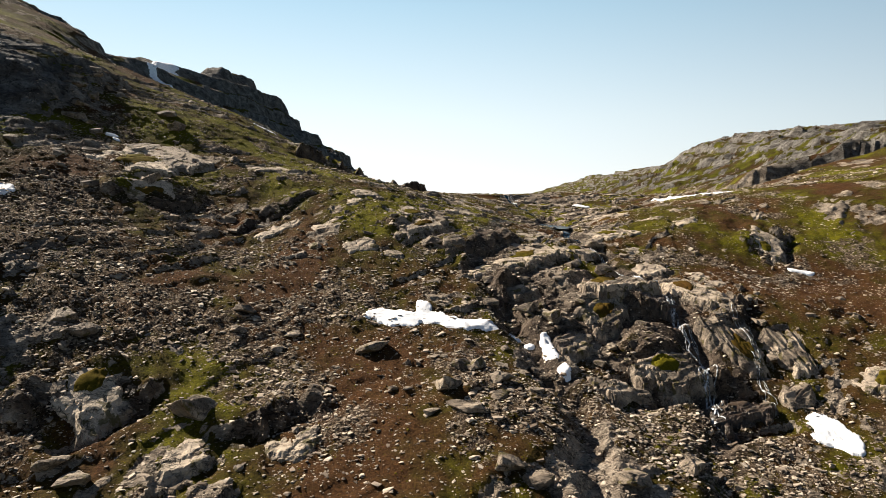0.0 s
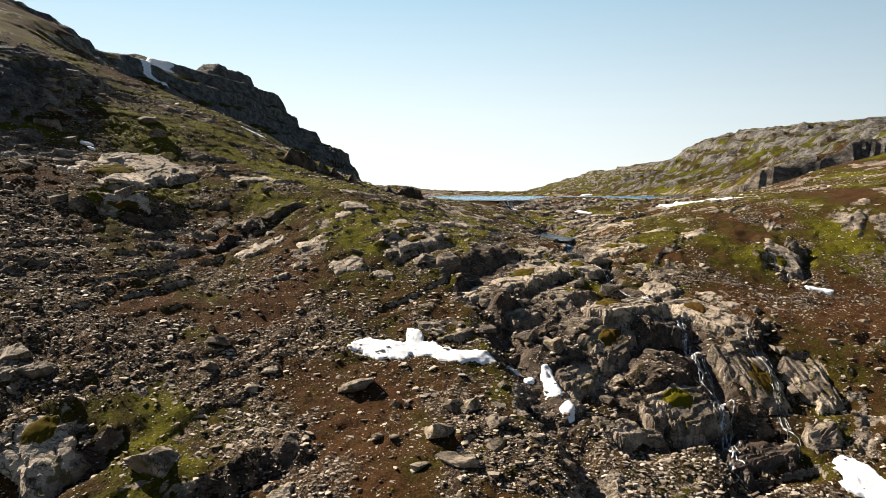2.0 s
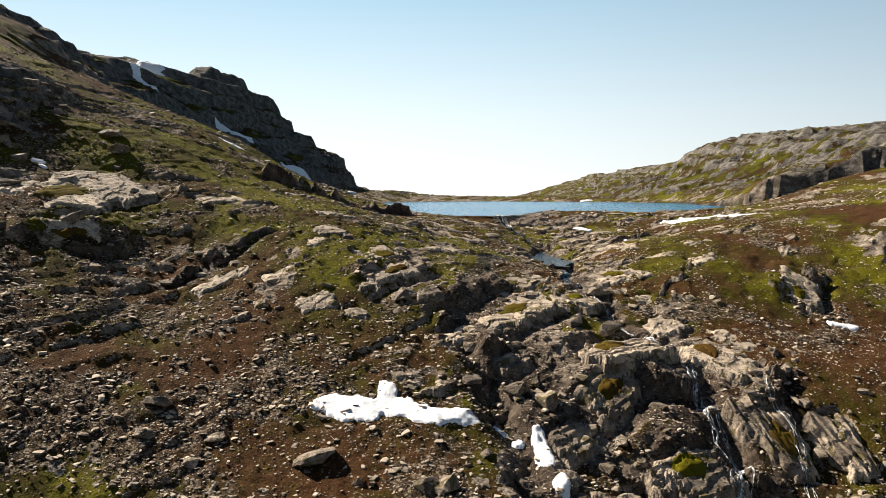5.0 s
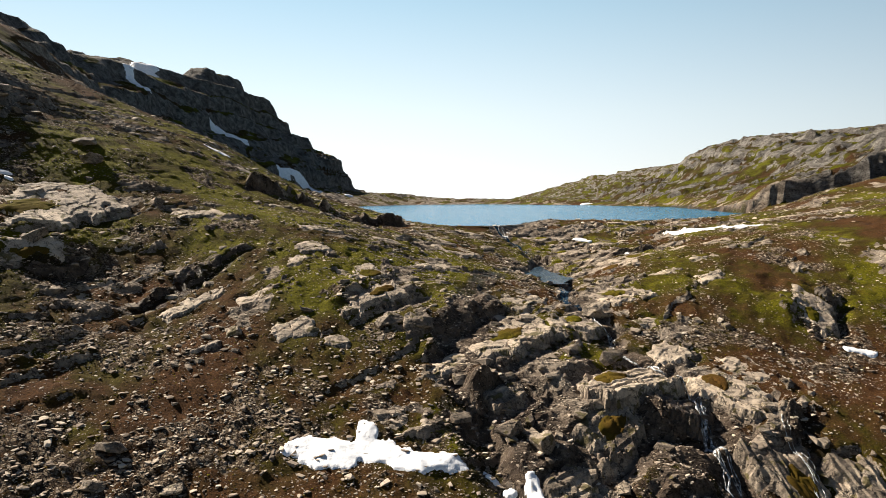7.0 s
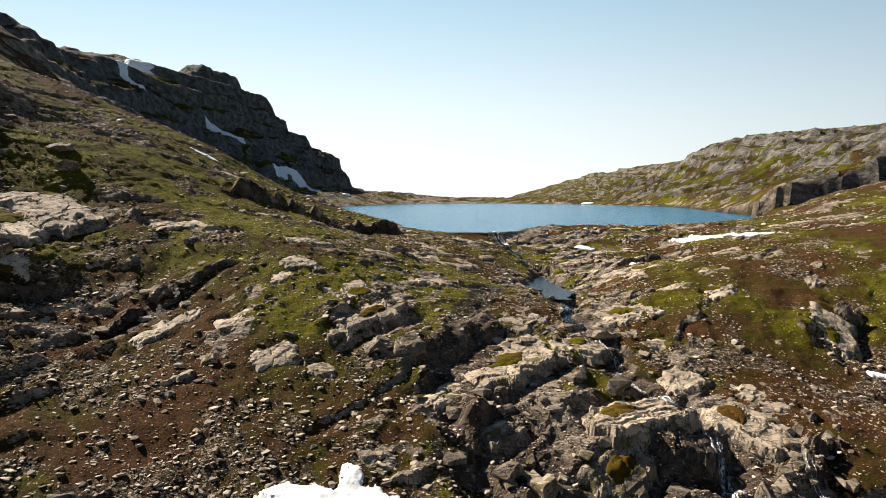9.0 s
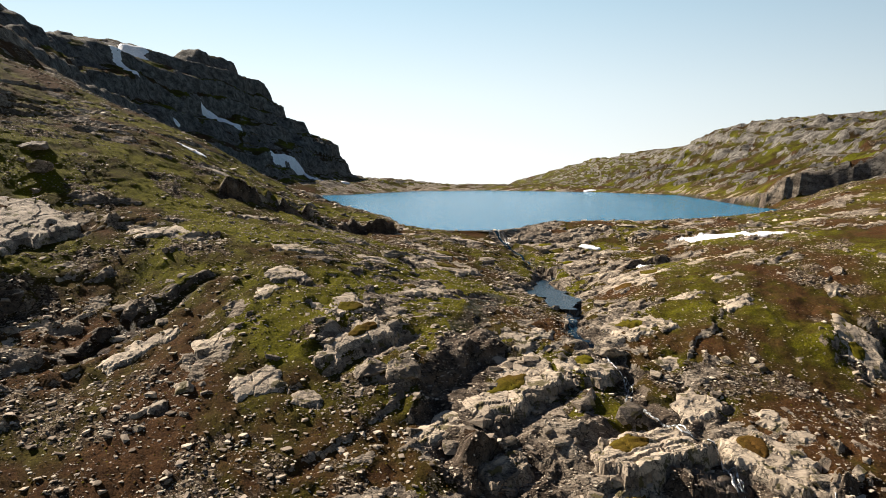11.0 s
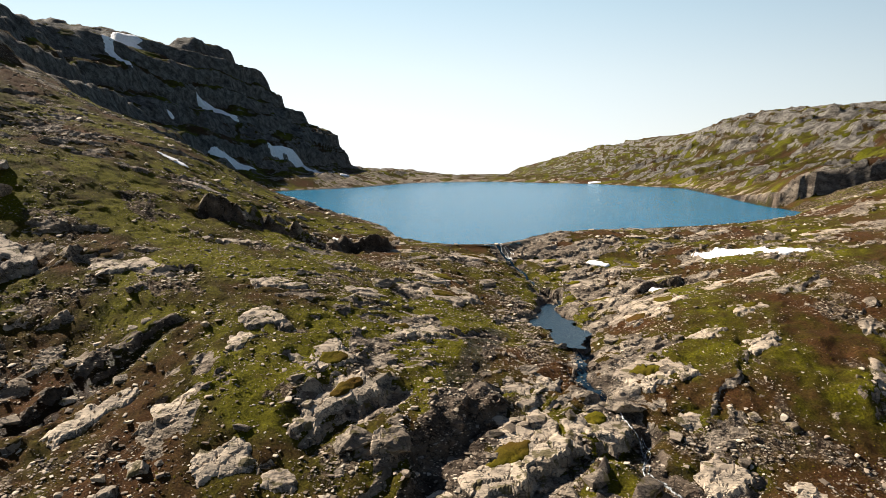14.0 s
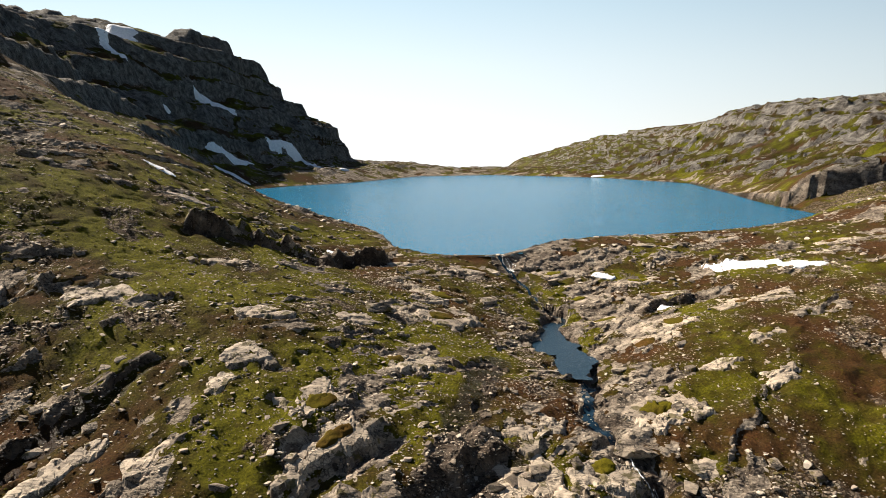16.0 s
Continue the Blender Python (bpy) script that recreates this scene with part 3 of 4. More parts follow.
def stone_material():
    n = Nodes("loose_stone", 0.88, 0.14)
    island = n.add("ShaderNodeNewGeometry").outputs["Random Per Island"]
    tone = n.ramp(island, (0.0, (0.10, 0.075, 0.055)), (0.30, (0.21, 0.165, 0.125)), (0.70, (0.38, 0.31, 0.24)), (1.0, (0.60, 0.51, 0.40)))
    tone = n.mix(n.math("MULTIPLY", n.grey(n.noise(0.25, 4, 0.7), 0.48, 0.66), 0.35), tone, (0.12, 0.10, 0.08))
    n.link(tone, n.bsdf.inputs["Base Color"])
    n.link(n.bump(n.noise(0.18, 4, 0.7), 0.06), n.bsdf.inputs["Normal"])
    return n.mat


def ground_material():
    n = Nodes("mountain_ground", 0.92, 0.06)
    cover = n.add("ShaderNodeSeparateColor")
    n.link(n.attribute("cover").outputs["Color"], cover.inputs["Color"])
    wet = n.attribute("wet").outputs["Fac"]
    rough_edge = n.math("SUBTRACT", n.noise(0.7, 5, 0.7), 0.5)
    # turf: green moss and grass, olive, and red-brown heather
    turf_at = n.math("ADD", cover.outputs["Blue"], n.math("MULTIPLY", n.math("SUBTRACT", n.noise(1.7, 5, 0.7), 0.5), 0.75))
    turf = n.ramp(turf_at, (0.05, (0.064, 0.030, 0.011)), (0.33, (0.056, 0.032, 0.009)), (0.52, (0.050, 0.036, 0.006)),
                  (0.80, (0.068, 0.059, 0.005)), (1.0, (0.102, 0.094, 0.005)))
    tuft = n.noise(0.28, 5, 0.75)
    turf = n.mix(1.0, turf, n.ramp(tuft, (0.34, (0.42, 0.41, 0.40)), (0.51, (0.95, 0.95, 0.95)), (0.68, (1.75, 1.7, 1.55))), "MULTIPLY")
    straw = n.math("MULTIPLY", n.grey(n.noise(4.0, 5, 0.65), 0.58, 0.72), 0.3)
    turf = n.mix(straw, turf, (0.11, 0.070, 0.024))
    rust = n.math("MULTIPLY", n.grey(n.noise(5.5, 4, 0.6), 0.62, 0.72), 0.2)
    turf = n.mix(rust, turf, (0.105, 0.040, 0.010))
    # far turf darkened and blued in its colour, for shade and haze
    turf_shade = n.math("MULTIPLY", n.attribute("dark").outputs["Fac"], 0.9)
    turf = n.mix(turf_shade, turf, n.mix(1.0, turf, (0.66, 0.74, 0.95), "MULTIPLY"))
    # scree: stones each of its own tone, with dark gaps
    grit = n.ramp(n.voronoi(0.34, "F1", "Color"), (0.1, (0.03, 0.02, 0.014)), (0.5, (0.115, 0.080, 0.052)), (0.85, (0.30, 0.235, 0.165)))
    gaps = n.grey(n.voronoi(0.34, "DISTANCE_TO_EDGE"), 0.0, 0.10)
    grit = n.mix(n.grey(gaps, 0, 1, 0.85, 0.0), grit, (0.018, 0.013, 0.010))
    grit = n.mix(n.grey(n.noise(1.5, 4, 0.7), 0.46, 0.62), grit, turf)
    stone, relief = rock_colour(n)
    # far rock and crags: shade and blue skylight painted into the colour
    rock_shade = n.math("MULTIPLY", n.attribute("dark").outputs["Fac"], 0.85)
    stone = n.mix(rock_shade, stone, n.mix(1.0, stone, (0.40, 0.50, 0.64), "MULTIPLY"))
    is_scree = n.grey(n.math("ADD", cover.outputs["Green"], n.math("MULTIPLY", rough_edge, 0.9)), 0.35, 0.60)
    is_rock = n.grey(n.math("ADD", cover.outputs["Red"], n.math("MULTIPLY", rough_edge, 1.5)), 0.42, 0.62)
    base = n.mix(is_rock, n.mix(is_scree, turf, grit), stone)
    # darker and glossier: truly wet ground, and the ledges' painted shade
    wet_or_shade = n.grey(n.math("ADD", wet, n.math("MULTIPLY", rough_edge, 0.8)), 0.35, 0.75)
    base = n.mix(n.math("MULTIPLY", wet_or_shade, 0.85), base, n.mix(1.0, base, (0.30, 0.26, 0.24), "MULTIPLY"))
    n.link(base, n.bsdf.inputs["Base Color"])
    n.link(n.grey(wet_or_shade, 0, 1, 0.92, 0.38), n.bsdf.inputs["Roughness"])
    soft = n.bump(n.math("MULTIPLY", tuft, n.grey(is_rock, 0, 1, 1.0, 0.0)), 0.35)
    pebbles = n.bump(n.math("MULTIPLY", gaps, n.math("MULTIPLY", is_scree, n.grey(is_rock, 0, 1, 1.0, 0.0))), 0.14, 1.0, soft)
    n.link(n.bump(n.math("MULTIPLY", relief, is_rock), 0.42, 1.0, pebbles), n.bsdf.inputs["Normal"])
    return n.mat


def water_material(name, deep, ripple, size):
    n = Nodes(name, 0.16, 0.5)
    n.bsdf.inputs["IOR"].default_value = 1.33
    n.link(n.mix(n.noise(60, 3), deep, tuple(c * 1.35 for c in deep)), n.bsdf.inputs["Base Color"])
    waves = n.math("ADD", n.noise(size, 4, 0.65, n.stretched((1, 2.2, 1), 0.5)), n.math("MULTIPLY", n.noise(size * 7, 3), 1.5))
    n.link(n.bump(waves, ripple), n.bsdf.inputs["Normal"])
    return n.mat


def plain(name, colour, other, size, rough, relief=0.03):
    n = Nodes(name, rough, 0.3)
    n.link(n.mix(n.grey(n.noise(size, 5, 0.65), 0.40, 0.58), colour, other), n.bsdf.inputs["Base Color"])
    n.link(n.bump(n.noise(size * 0.6, 5, 0.6), relief), n.bsdf.inputs["Normal"])
    return n.mat


def tuft_material():
    n = Nodes("tufts", 0.95, 0.04)
    island = n.add("ShaderNodeNewGeometry").outputs["Random Per Island"]
    wide = n.math("ADD", n.noise(9, 4, 0.6), n.math("MULTIPLY", n.math("SUBTRACT", island, 0.5), 0.45))
    tone = n.ramp(wide, (0.30, (0.066, 0.036, 0.010)), (0.42, (0.064, 0.042, 0.008)), (0.55, (0.066, 0.054, 0.006)), (0.72, (0.086, 0.078, 0.006)))
    n.link(n.mix(1.0, tone, n.ramp(n.noise(0.12, 3, 0.7), (0.3, (0.5, 0.5, 0.5)), (0.7, (1.7, 1.6, 1.4))), "MULTIPLY"), n.bsdf.inputs["Base Color"])
    return n.mat


GNEISS, PALE_ROCK, SOAKED, LOOSE, LAND = rock_material(), rock_material(True), rock_material(False, True), stone_material(), ground_material()
CUSHION = tuft_material()
LAKE_WATER = water_material("lake_water", (0.006, 0.100, 0.188), 0.35, 1.3)
POOL_WATER = water_material("pool_water", (0.006, 0.018, 0.030), 0.05, 0.6)
SNOW = plain("old_snow", (0.86, 0.87, 0.88), (0.74, 0.75, 0.77), 1.4, 0.65, 0.12)
FOAM = plain("white_water", (0.62, 0.64, 0.65), (0.07, 0.075, 0.075), 0.45, 0.35, 0.08)


# ---- meshes ----
def sheet(name, verts, quads, material, smooth=True):
    """A mesh from arrays of places and four-cornered faces."""
    me = bpy.data.meshes.new(name)
    verts, quads = np.asarray(verts, np.float32), np.asarray(quads, np.int32)
    k = quads.shape[1]
    me.vertices.add(len(verts))
    me.vertices.foreach_set("co", verts.ravel())
    me.loops.add(quads.size)
    me.loops.foreach_set("vertex_index", quads.ravel())
    me.polygons.add(len(quads))
    me.polygons.foreach_set("loop_start", np.arange(0, quads.size, k, dtype=np.int32))
    me.polygons.foreach_set("use_smooth", np.full(len(quads), smooth))
    me.update(calc_edges=True)
    me.materials.append(material)
    return me


def grid_quads(rows, cols):
    k = np.arange(rows * cols).reshape(rows, cols)
    return np.stack([k[:-1, :-1], k[:-1, 1:], k[1:, 1:], k[1:, :-1]], -1).reshape(-1, 4)


bare_faces = (ROCK.ravel()[grid_quads(*MX.shape)].mean(1) < 0.45) | (gap.ravel()[grid_quads(*MX.shape)[:, 0]] > 0.8)
ground_mesh = sheet("ground", np.stack([JX, JY, sample(GZ, JX, JY)], -1).reshape(-1, 3), grid_quads(*MX.shape), LAND)
ground_mesh.polygons.foreach_set("use_smooth", bare_faces)
cover = ground_mesh.attributes.new("cover", "FLOAT_COLOR", "POINT")
cover.data.foreach_set("color", np.stack([ROCK, SCREE, GREEN, np.ones_like(ROCK)], -1).astype(np.float32).ravel())
for key, grid in (("wet", WET_OR_SHADE), ("dark", DARK)):
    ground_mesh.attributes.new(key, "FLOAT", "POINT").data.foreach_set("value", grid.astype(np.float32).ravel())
tagged(new("ground", ground_mesh), "rocky mountain slope with moss, brown heather and bare gneiss", "ground", kind="structure")


def flat_water(name, x, y, z, keep, material):
    """A level sheet of water over the kept cells of a grid."""
    quads = grid_quads(*x.shape)
    quads = quads[keep.ravel()[quads].any(1)]
    used = np.unique(quads)
    places = np.stack([x, y, np.full_like(x, z)], -1).reshape(-1, 3)[used]
    return new(name, sheet(name, places, np.searchsorted(used, quads), material))


# the lake ends under its shores
lx, ly = np.meshgrid(np.linspace(-120, 185, 150), np.linspace(180, 610, 210))
tagged(flat_water("water", lx, ly, 0.0, shore_distance(lx, ly) < 0.6, LAKE_WATER), "blue mountain lake rippled by a light wind", "lake", kind="structure")
px, py = np.meshgrid(np.linspace(14, 36, 120), np.linspace(125, 175, 220))
tagged(flat_water("water", px, py, -7.2, pool_at(px, py) > 0.17, POOL_WATER), "small dark pool in the stream between slabs", "pool", kind="structure")


def block_shape(seed, extra=5, skew=0.28, bevel=0.0, low=0.35):
    """A broken block 2 across: the hull of a box's jolted corners and a few points more, with crisp or worn edges."""
    rnd = np.random.RandomState(seed)
    box = np.array([(a, b, c) for a in (-1, 1) for b in (-1, 1) for c in (-1, 1)], float)
    box = box * rnd.uniform(low, 1.0, (8, 3)) + rnd.uniform(-skew, skew, (8, 3))
    more = rnd.normal(size=(extra, 3))
    more *= rnd.uniform(0.95, 1.2, (extra, 1)) / np.abs(more).max(1)[:, None]
    bm = bmesh.new()
    for q in np.concatenate([box, more]):
        bm.verts.new(q)
    hull = bmesh.ops.convex_hull(bm, input=bm.verts)
    bmesh.ops.delete(bm, geom=list({g for g in hull["geom_interior"] + hull["geom_unused"] if isinstance(g, bmesh.types.BMVert)}), context="VERTS")
    if bevel:
        bmesh.ops.dissolve_limit(bm, angle_limit=0.16, verts=bm.verts, edges=bm.edges)
        bmesh.ops.bevel(bm, geom=list(bm.edges), offset=bevel, segments=1, affect="EDGES", clamp_overlap=True)
    bmesh.ops.triangulate(bm, faces=bm.faces)
    bm.verts.index_update()
    p = np.array([v.co for v in bm.verts])
    f = np.array([[v.index for v in q.verts] for q in bm.faces])
    bm.free()
    lo, hi = p.min(0), p.max(0)
    return (p - (lo + hi) / 2) / (hi - lo) * 2, f


def weathered(p, f, levels, seed, rough):
    """A block's faces divided and broken up: knocked edges, small steps and open cracks."""
    tri = p[f]
    for k in range(levels):
        a, b, c = tri[:, 0], tri[:, 1], tri[:, 2]
        ab, bc, ca = (a + b) / 2, (b + c) / 2, (c + a) / 2
        tri = np.concatenate([np.stack(q, 1) for q in ((a, ab, ca), (ab, b, bc), (ca, bc, c), (ab, bc, ca))])
    q = tri.reshape(-1, 3)
    sx, sy = q[:, 0] + 0.6 * q[:, 2] + 13.1 * seed, q[:, 1] - 0.7 * q[:, 2] + 7.7 * seed
    e, i, lean = cells(sx / 2.4 + 0.2 * fbm(sx, sy, 2.0, 2, 41), sy / 1.1, seed)
    out = np.stack([fbm(sx, sy, 1.9, 3, 31), fbm(sx, sy, 1.7, 3, 33), 0.8 * fbm(sx, sy, 2.2, 3, 35)], 1) * 0.9 * rough
    out[:, 2] += rough * (0.55 * (i - 0.5) + 0.35 * lean - 0.5 * step(0.07, 0.0, e)) * step(-0.2, 0.3, q[:, 2])
    q = q + out
    keys, back = np.unique(np.round(q * 2000).astype(np.int64), axis=0, return_inverse=True)
    return keys / 2000.0, back.reshape(-1, 3)


def rock_thing(name, x, y, size, turn, seed, label, category, tilt=(0, 0), sunk=0.3, group=""):
    p, f = block_shape(seed, 9, 0.38, 0.045)
    p, f = weathered(p * 0.5 * np.array(size), f, 2, seed, 0.07 * size[0])
    ob = new(name, sheet(name, p, f, GNEISS, False))
    ob.matrix_world = pose(x, y, ground_at(x, y) + size[2] * (0.5 - sunk), tilt[0], tilt[1], turn)
    return tagged(ob, label, category, group)


# ---- boulders and outcrops: place, length, width, height, turn ----
LEDGE = "steep jointed ledge of gneiss beside the waterfall"
SLAB_WET = "dark wet gneiss ledge washed by the waterfall"
SLAB = "tilted grey gneiss slab with a shaded broken edge, set in turf"
BOULDER = "angular grey gneiss boulder resting on the slope"
BLOCKS = (
    (1.8, 107.2, 3.6, 2.8, 3.2, 15), (-1.8, 107.4, 4.2, 2.8, 2.6, 40), (-20.1, 102, 1.9, 1.6, 1.6, 10), (-12.3, 106.9, 1.5, 1.2, 1, 10), (-2.5, 145, 3.6, 2.6, 2.2, 30),
    (27.6, 120.5, 4.6, 3.6, 3, 5), (-44.2, 75.2, 2.8, 2.4, 3.2, 30), (-40.8, 74, 3.4, 2.6, 2.8, 20), (-25.4, 66, 4.8, 3.8, 4.6, 46),
    (-35.8, 58.5, 3.2, 2.2, 2, 31), (-33.2, 57, 3, 2.4, 2.2, 22), (-25.3, 83, 2.4, 2, 1.9, 48), (-18.6, 80, 1.8, 1.4, 1.2, 15), (-8.7, 78.2, 3.8, 3, 2.4, 25), (0.5, 70.3, 4, 2.4, 2.6, 50))
BLOCKS_LOWER = (
    (1.9, 75.2, 2.2, 1.8, 2.4, 30), (4, 75.2, 2, 1.8, 2.4, 20), (2.4, 66.2, 3.6, 2.6, 2.2, 14), (6.4, 73.2, 3, 2.6, 3, 33), (6.2, 57.8, 2.8, 2.2, 3, 47), (8.6, 57, 2.8, 2.4, 2.8, 37),
    (15.3, 90.4, 2.6, 2.2, 4.2, 49), (17.9, 60.5, 3.6, 3, 2.6, 35), (25.3, 65.5, 3.6, 2.8, 2.6, 39), (-50, 112.8, 3, 2.4, 2.8, 45), (-56.4, 140, 3.6, 3.0, 3.4, 55), (-60.5, 145, 4, 3, 2.4, 30),
    (-24.7, 79, 2, 1.6, 1.6, 10), (45, 81.5, 5, 4, 3, 29), (12, 92, 3, 2.6, 2.6, 60), (19, 88.5, 3, 2.2, 2.4, 20))


TOP = GZ.copy()


def outcrop(slab, seed):
    """A bed of rock that lies in the turf, broken along its joints into plates, its broken edge standing out down the slope."""
    x, y, length, width, edge, turn = slab
    rnd = np.random.RandomState(seed)
    steep = steep_bed(slab)
    cell = 0.15 if length < 7 else 0.19
    a = radians(turn)
    u, v = np.meshgrid(np.arange(-0.62 * length, 0.62 * length, cell), np.arange(-0.68 * width, 0.68 * width, cell))
    wob = rnd.uniform(-0.2, 0.2, (2,) + u.shape) * cell
    u, v = u + wob[0], v + wob[1]
    px, py = x + u * math.cos(a) - v * math.sin(a), y + u * math.sin(a) + v * math.cos(a)
    bent = u + 0.14 * length * fbm(u + seed * 3.7, v, 0.5 * width, 4, seed), v + 0.20 * width * fbm(u + seed * 1.9, v + 5, 0.6 * width, 4, seed + 1)
    # the outline: straight broken sides with some corners knocked off
    rim = np.minimum(0.5 * length - np.abs(bent[0]), 0.5 * width - np.abs(bent[1]))
    for k in range(6):
        t = rnd.uniform(0, 2 * math.pi)
        reach = 0.5 * length * abs(math.cos(t)) + 0.5 * width * abs(math.sin(t))
        rim = np.minimum(rim, rnd.uniform(0.6, 0.9) * reach - bent[0] * math.cos(t) - bent[1] * math.sin(t))
    # joints across and along the bed
    columns = max(1, int(round(length / rnd.uniform(3.0, 4.6))))
    ranks = 1 if width < 3.6 else 2 if width < 7.5 else 3
    column, rank, joint = np.zeros(u.shape, int), np.zeros(u.shape, int), np.full(u.shape, 9.0)
    for k in range(1, columns):
        off = bent[0] + rnd.uniform(-0.45, 0.45) * bent[1] - length * ((k + rnd.uniform(-0.28, 0.28)) / columns - 0.5)
        column, joint = column + (off > 0), np.minimum(joint, np.abs(off))
    for k in range(1, ranks):
        off = bent[1] + rnd.uniform(-0.12, 0.12) * bent[0] - width * ((k + rnd.uniform(-0.2, 0.2)) / ranks - 0.5)
        rank, joint = rank + (off > 0), np.minimum(joint, np.abs(off))
    plate = column * ranks + rank
    own = rnd.uniform(-1, 1, (3, columns * ranks))
    back = np.clip(0.5 + v / width, 0, 1)
    # worn and rounded behind, broken off sharply in front
    sink = 0.55 * fbm(u + seed, v, 0.35 * length, 3, seed + 11)
    worn = np.clip(rim / (0.20 + (0.5 + 0.16 * width) * step(0.1, 0.7, back + 0.5 * sink)), 0, 1)
    worn = np.where(back < 0.3, 0.55 * step(0.0, 0.35, rim) + 0.45 * step(0.45, 0.9, rim + 0.3 * sink), np.sqrt(worn * (2 - worn)))
    c = PLANES[slab]
    plane = c[0] + c[1] * u + c[2] * v
    proud = step(0.9, 1.6, np.array(edge))
    tall, deep = (0.22, 1.3) if steep else (0.10 + 0.26 * proud, 0.5)
    top = (0.06 if steep else 0.07) + tall * edge * (1 - back) ** 2.0 + (0.07 * edge * own[0])[plate] + 0.035 * (own[1][plate] * u + own[2][plate] * v) / columns
    bench = saw(v / 1.25 + 0.9 * fbm(u * 0.25, v, 3.0, 3, seed + 15), 0.22)[0] if steep else 0.0
    foliation = saw(v / 0.62 + 1.5 * fbm(u * 0.25, v, 2.6, 3, seed + 5), 0.3)[0]
    top += 0.16 * fbm(u * 0.6, v, 2.8, 3, seed + 7) + 0.27 * bench + 0.022 * foliation + 0.03 * fbm(u * 0.4, v, 0.7, 3, seed + 9)
    z = plane - deep + (deep + top) * worn * (0.72 + 0.28 * step(0.0, 0.16, joint)) - 0.45 * np.clip(sink - 0.05, 0, 1) * step(0.15, 0.5, back)
    quads = grid_quads(*u.shape)
    quads = quads[(rim.ravel()[quads] > 0.0).any(1)]
    places = np.stack([px, py, z], -1).reshape(-1, 3)
    shown = np.unique(quads)
    np.maximum.at(TOP, (np.clip(np.searchsorted(GY, places[shown, 1]), 0, len(GY) - 1), np.clip(np.searchsorted(GX, places[shown, 0]), 0, len(GX) - 1)), places[shown, 2])
    wet = line_distance(np.array([x]), np.array([y]), STREAM[9:])[0] < 3.8
    rock = SOAKED if wet else GNEISS if steep and y < 98 else PALE_ROCK
    origin = np.array([x, y, ground_at(x, y)])
    thing = new("rock_outcrop")
    thing.location = origin
    tagged(thing, SLAB_WET if wet else LEDGE if steep else SLAB, "rock", "outcrops of the slope")
    # a cushion of turf and moss that has taken hold on a larger bed
    if length > 8.5 and width > 4.4 and not wet:
        cu, cv = rnd.uniform(-0.2, 0.2) * length, rnd.uniform(-0.05, 0.2) * width
        hold = np.exp(-((u - cu) / (0.2 * length)) ** 2 - ((v - cv) / (0.2 * width)) ** 2) + 0.2 * fbm(u + seed, v, 1.6, 2, seed + 17) - 0.45
        mine = grid_quads(*u.shape)
        mine = mine[((hold > 0) & (rim > 0.3)).ravel()[mine].any(1)]
        if len(mine) > 12:
            used = np.unique(mine)
            lifted = places[used] - origin
            lifted[:, 2] += np.clip(0.25 * np.sqrt(np.clip(hold.ravel()[used], 0, 1)) + 0.02, 0, 0.2) - 0.12 * (hold.ravel()[used] <= 0)
            ob = new("turf_cushion", sheet("turf_cushion", lifted, np.searchsorted(used, mine), CUSHION))
            ob.parent = thing
            tagged(ob, "cushion of olive moss and turf on the rock")
    for k in range(columns * ranks):
        mine = quads[plate.ravel()[quads[:, 0]] == k]
        if len(mine) > 12:
            used = np.unique(mine)
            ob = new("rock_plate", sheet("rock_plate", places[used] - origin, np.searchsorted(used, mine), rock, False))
            ob.parent = thing
            # the broken edge gets the darker rock, which paints in its shade
            if rock == PALE_ROCK:
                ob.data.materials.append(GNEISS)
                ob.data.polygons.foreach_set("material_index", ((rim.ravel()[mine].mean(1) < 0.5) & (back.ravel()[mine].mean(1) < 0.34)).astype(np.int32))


for k, slab in enumerate(SLABS):
    outcrop(slab, 101 + k)
seed = 150
for bx, by, length, width, tall, turn in BLOCKS + BLOCKS_LOWER:
    seed += 1
    rnd = random.Random(seed)
    rock_thing("boulder", bx, by, (length * 1.1, width, tall * 0.58), turn, seed, BOULDER, "boulder", (rnd.uniform(-20, 20), rnd.uniform(-20, 20)), 0.42, "boulders of the slope")


# jointed blocks of the falls, the gully and the broken ledges, tilted with the beds
JOINTED_WET = "dark spray-wet gneiss block beside the waterfall"
JOINTED = "angular jointed gneiss block in the broken ledges beside the stream"
block_meshes, wet_meshes = [], []
for k in range(16):
    p, f = block_shape(700 + k, 5, 0.30, 0.03)
    block_meshes.append(sheet("rock_block", p * 0.5, f, GNEISS, False))
    wet_meshes.append(sheet("rock_block", p * 0.5, f, SOAKED, False))
rnd = np.random.RandomState(19)
FIELDS = (((32, 90), 12, 13, 46, 2.6), ((13, 98), 6, 14, 40, 2.4), ((22, 108), 9, 8, 26, 3.0), ((42, 96), 7, 9, 24, 3.0), ((30, 130), 9, 14, 18, 2.4),
          ((33, 172), 16, 12, 24, 2.6), ((-67, 118), 8, 18, 20, 3.0), ((-77, 146), 6, 12, 20, 3.4), ((-22, 176), 14, 9, 20, 2.6), ((4, 72), 6, 7, 10, 2.0), ((-30, 112), 8, 7, 10, 1.8))
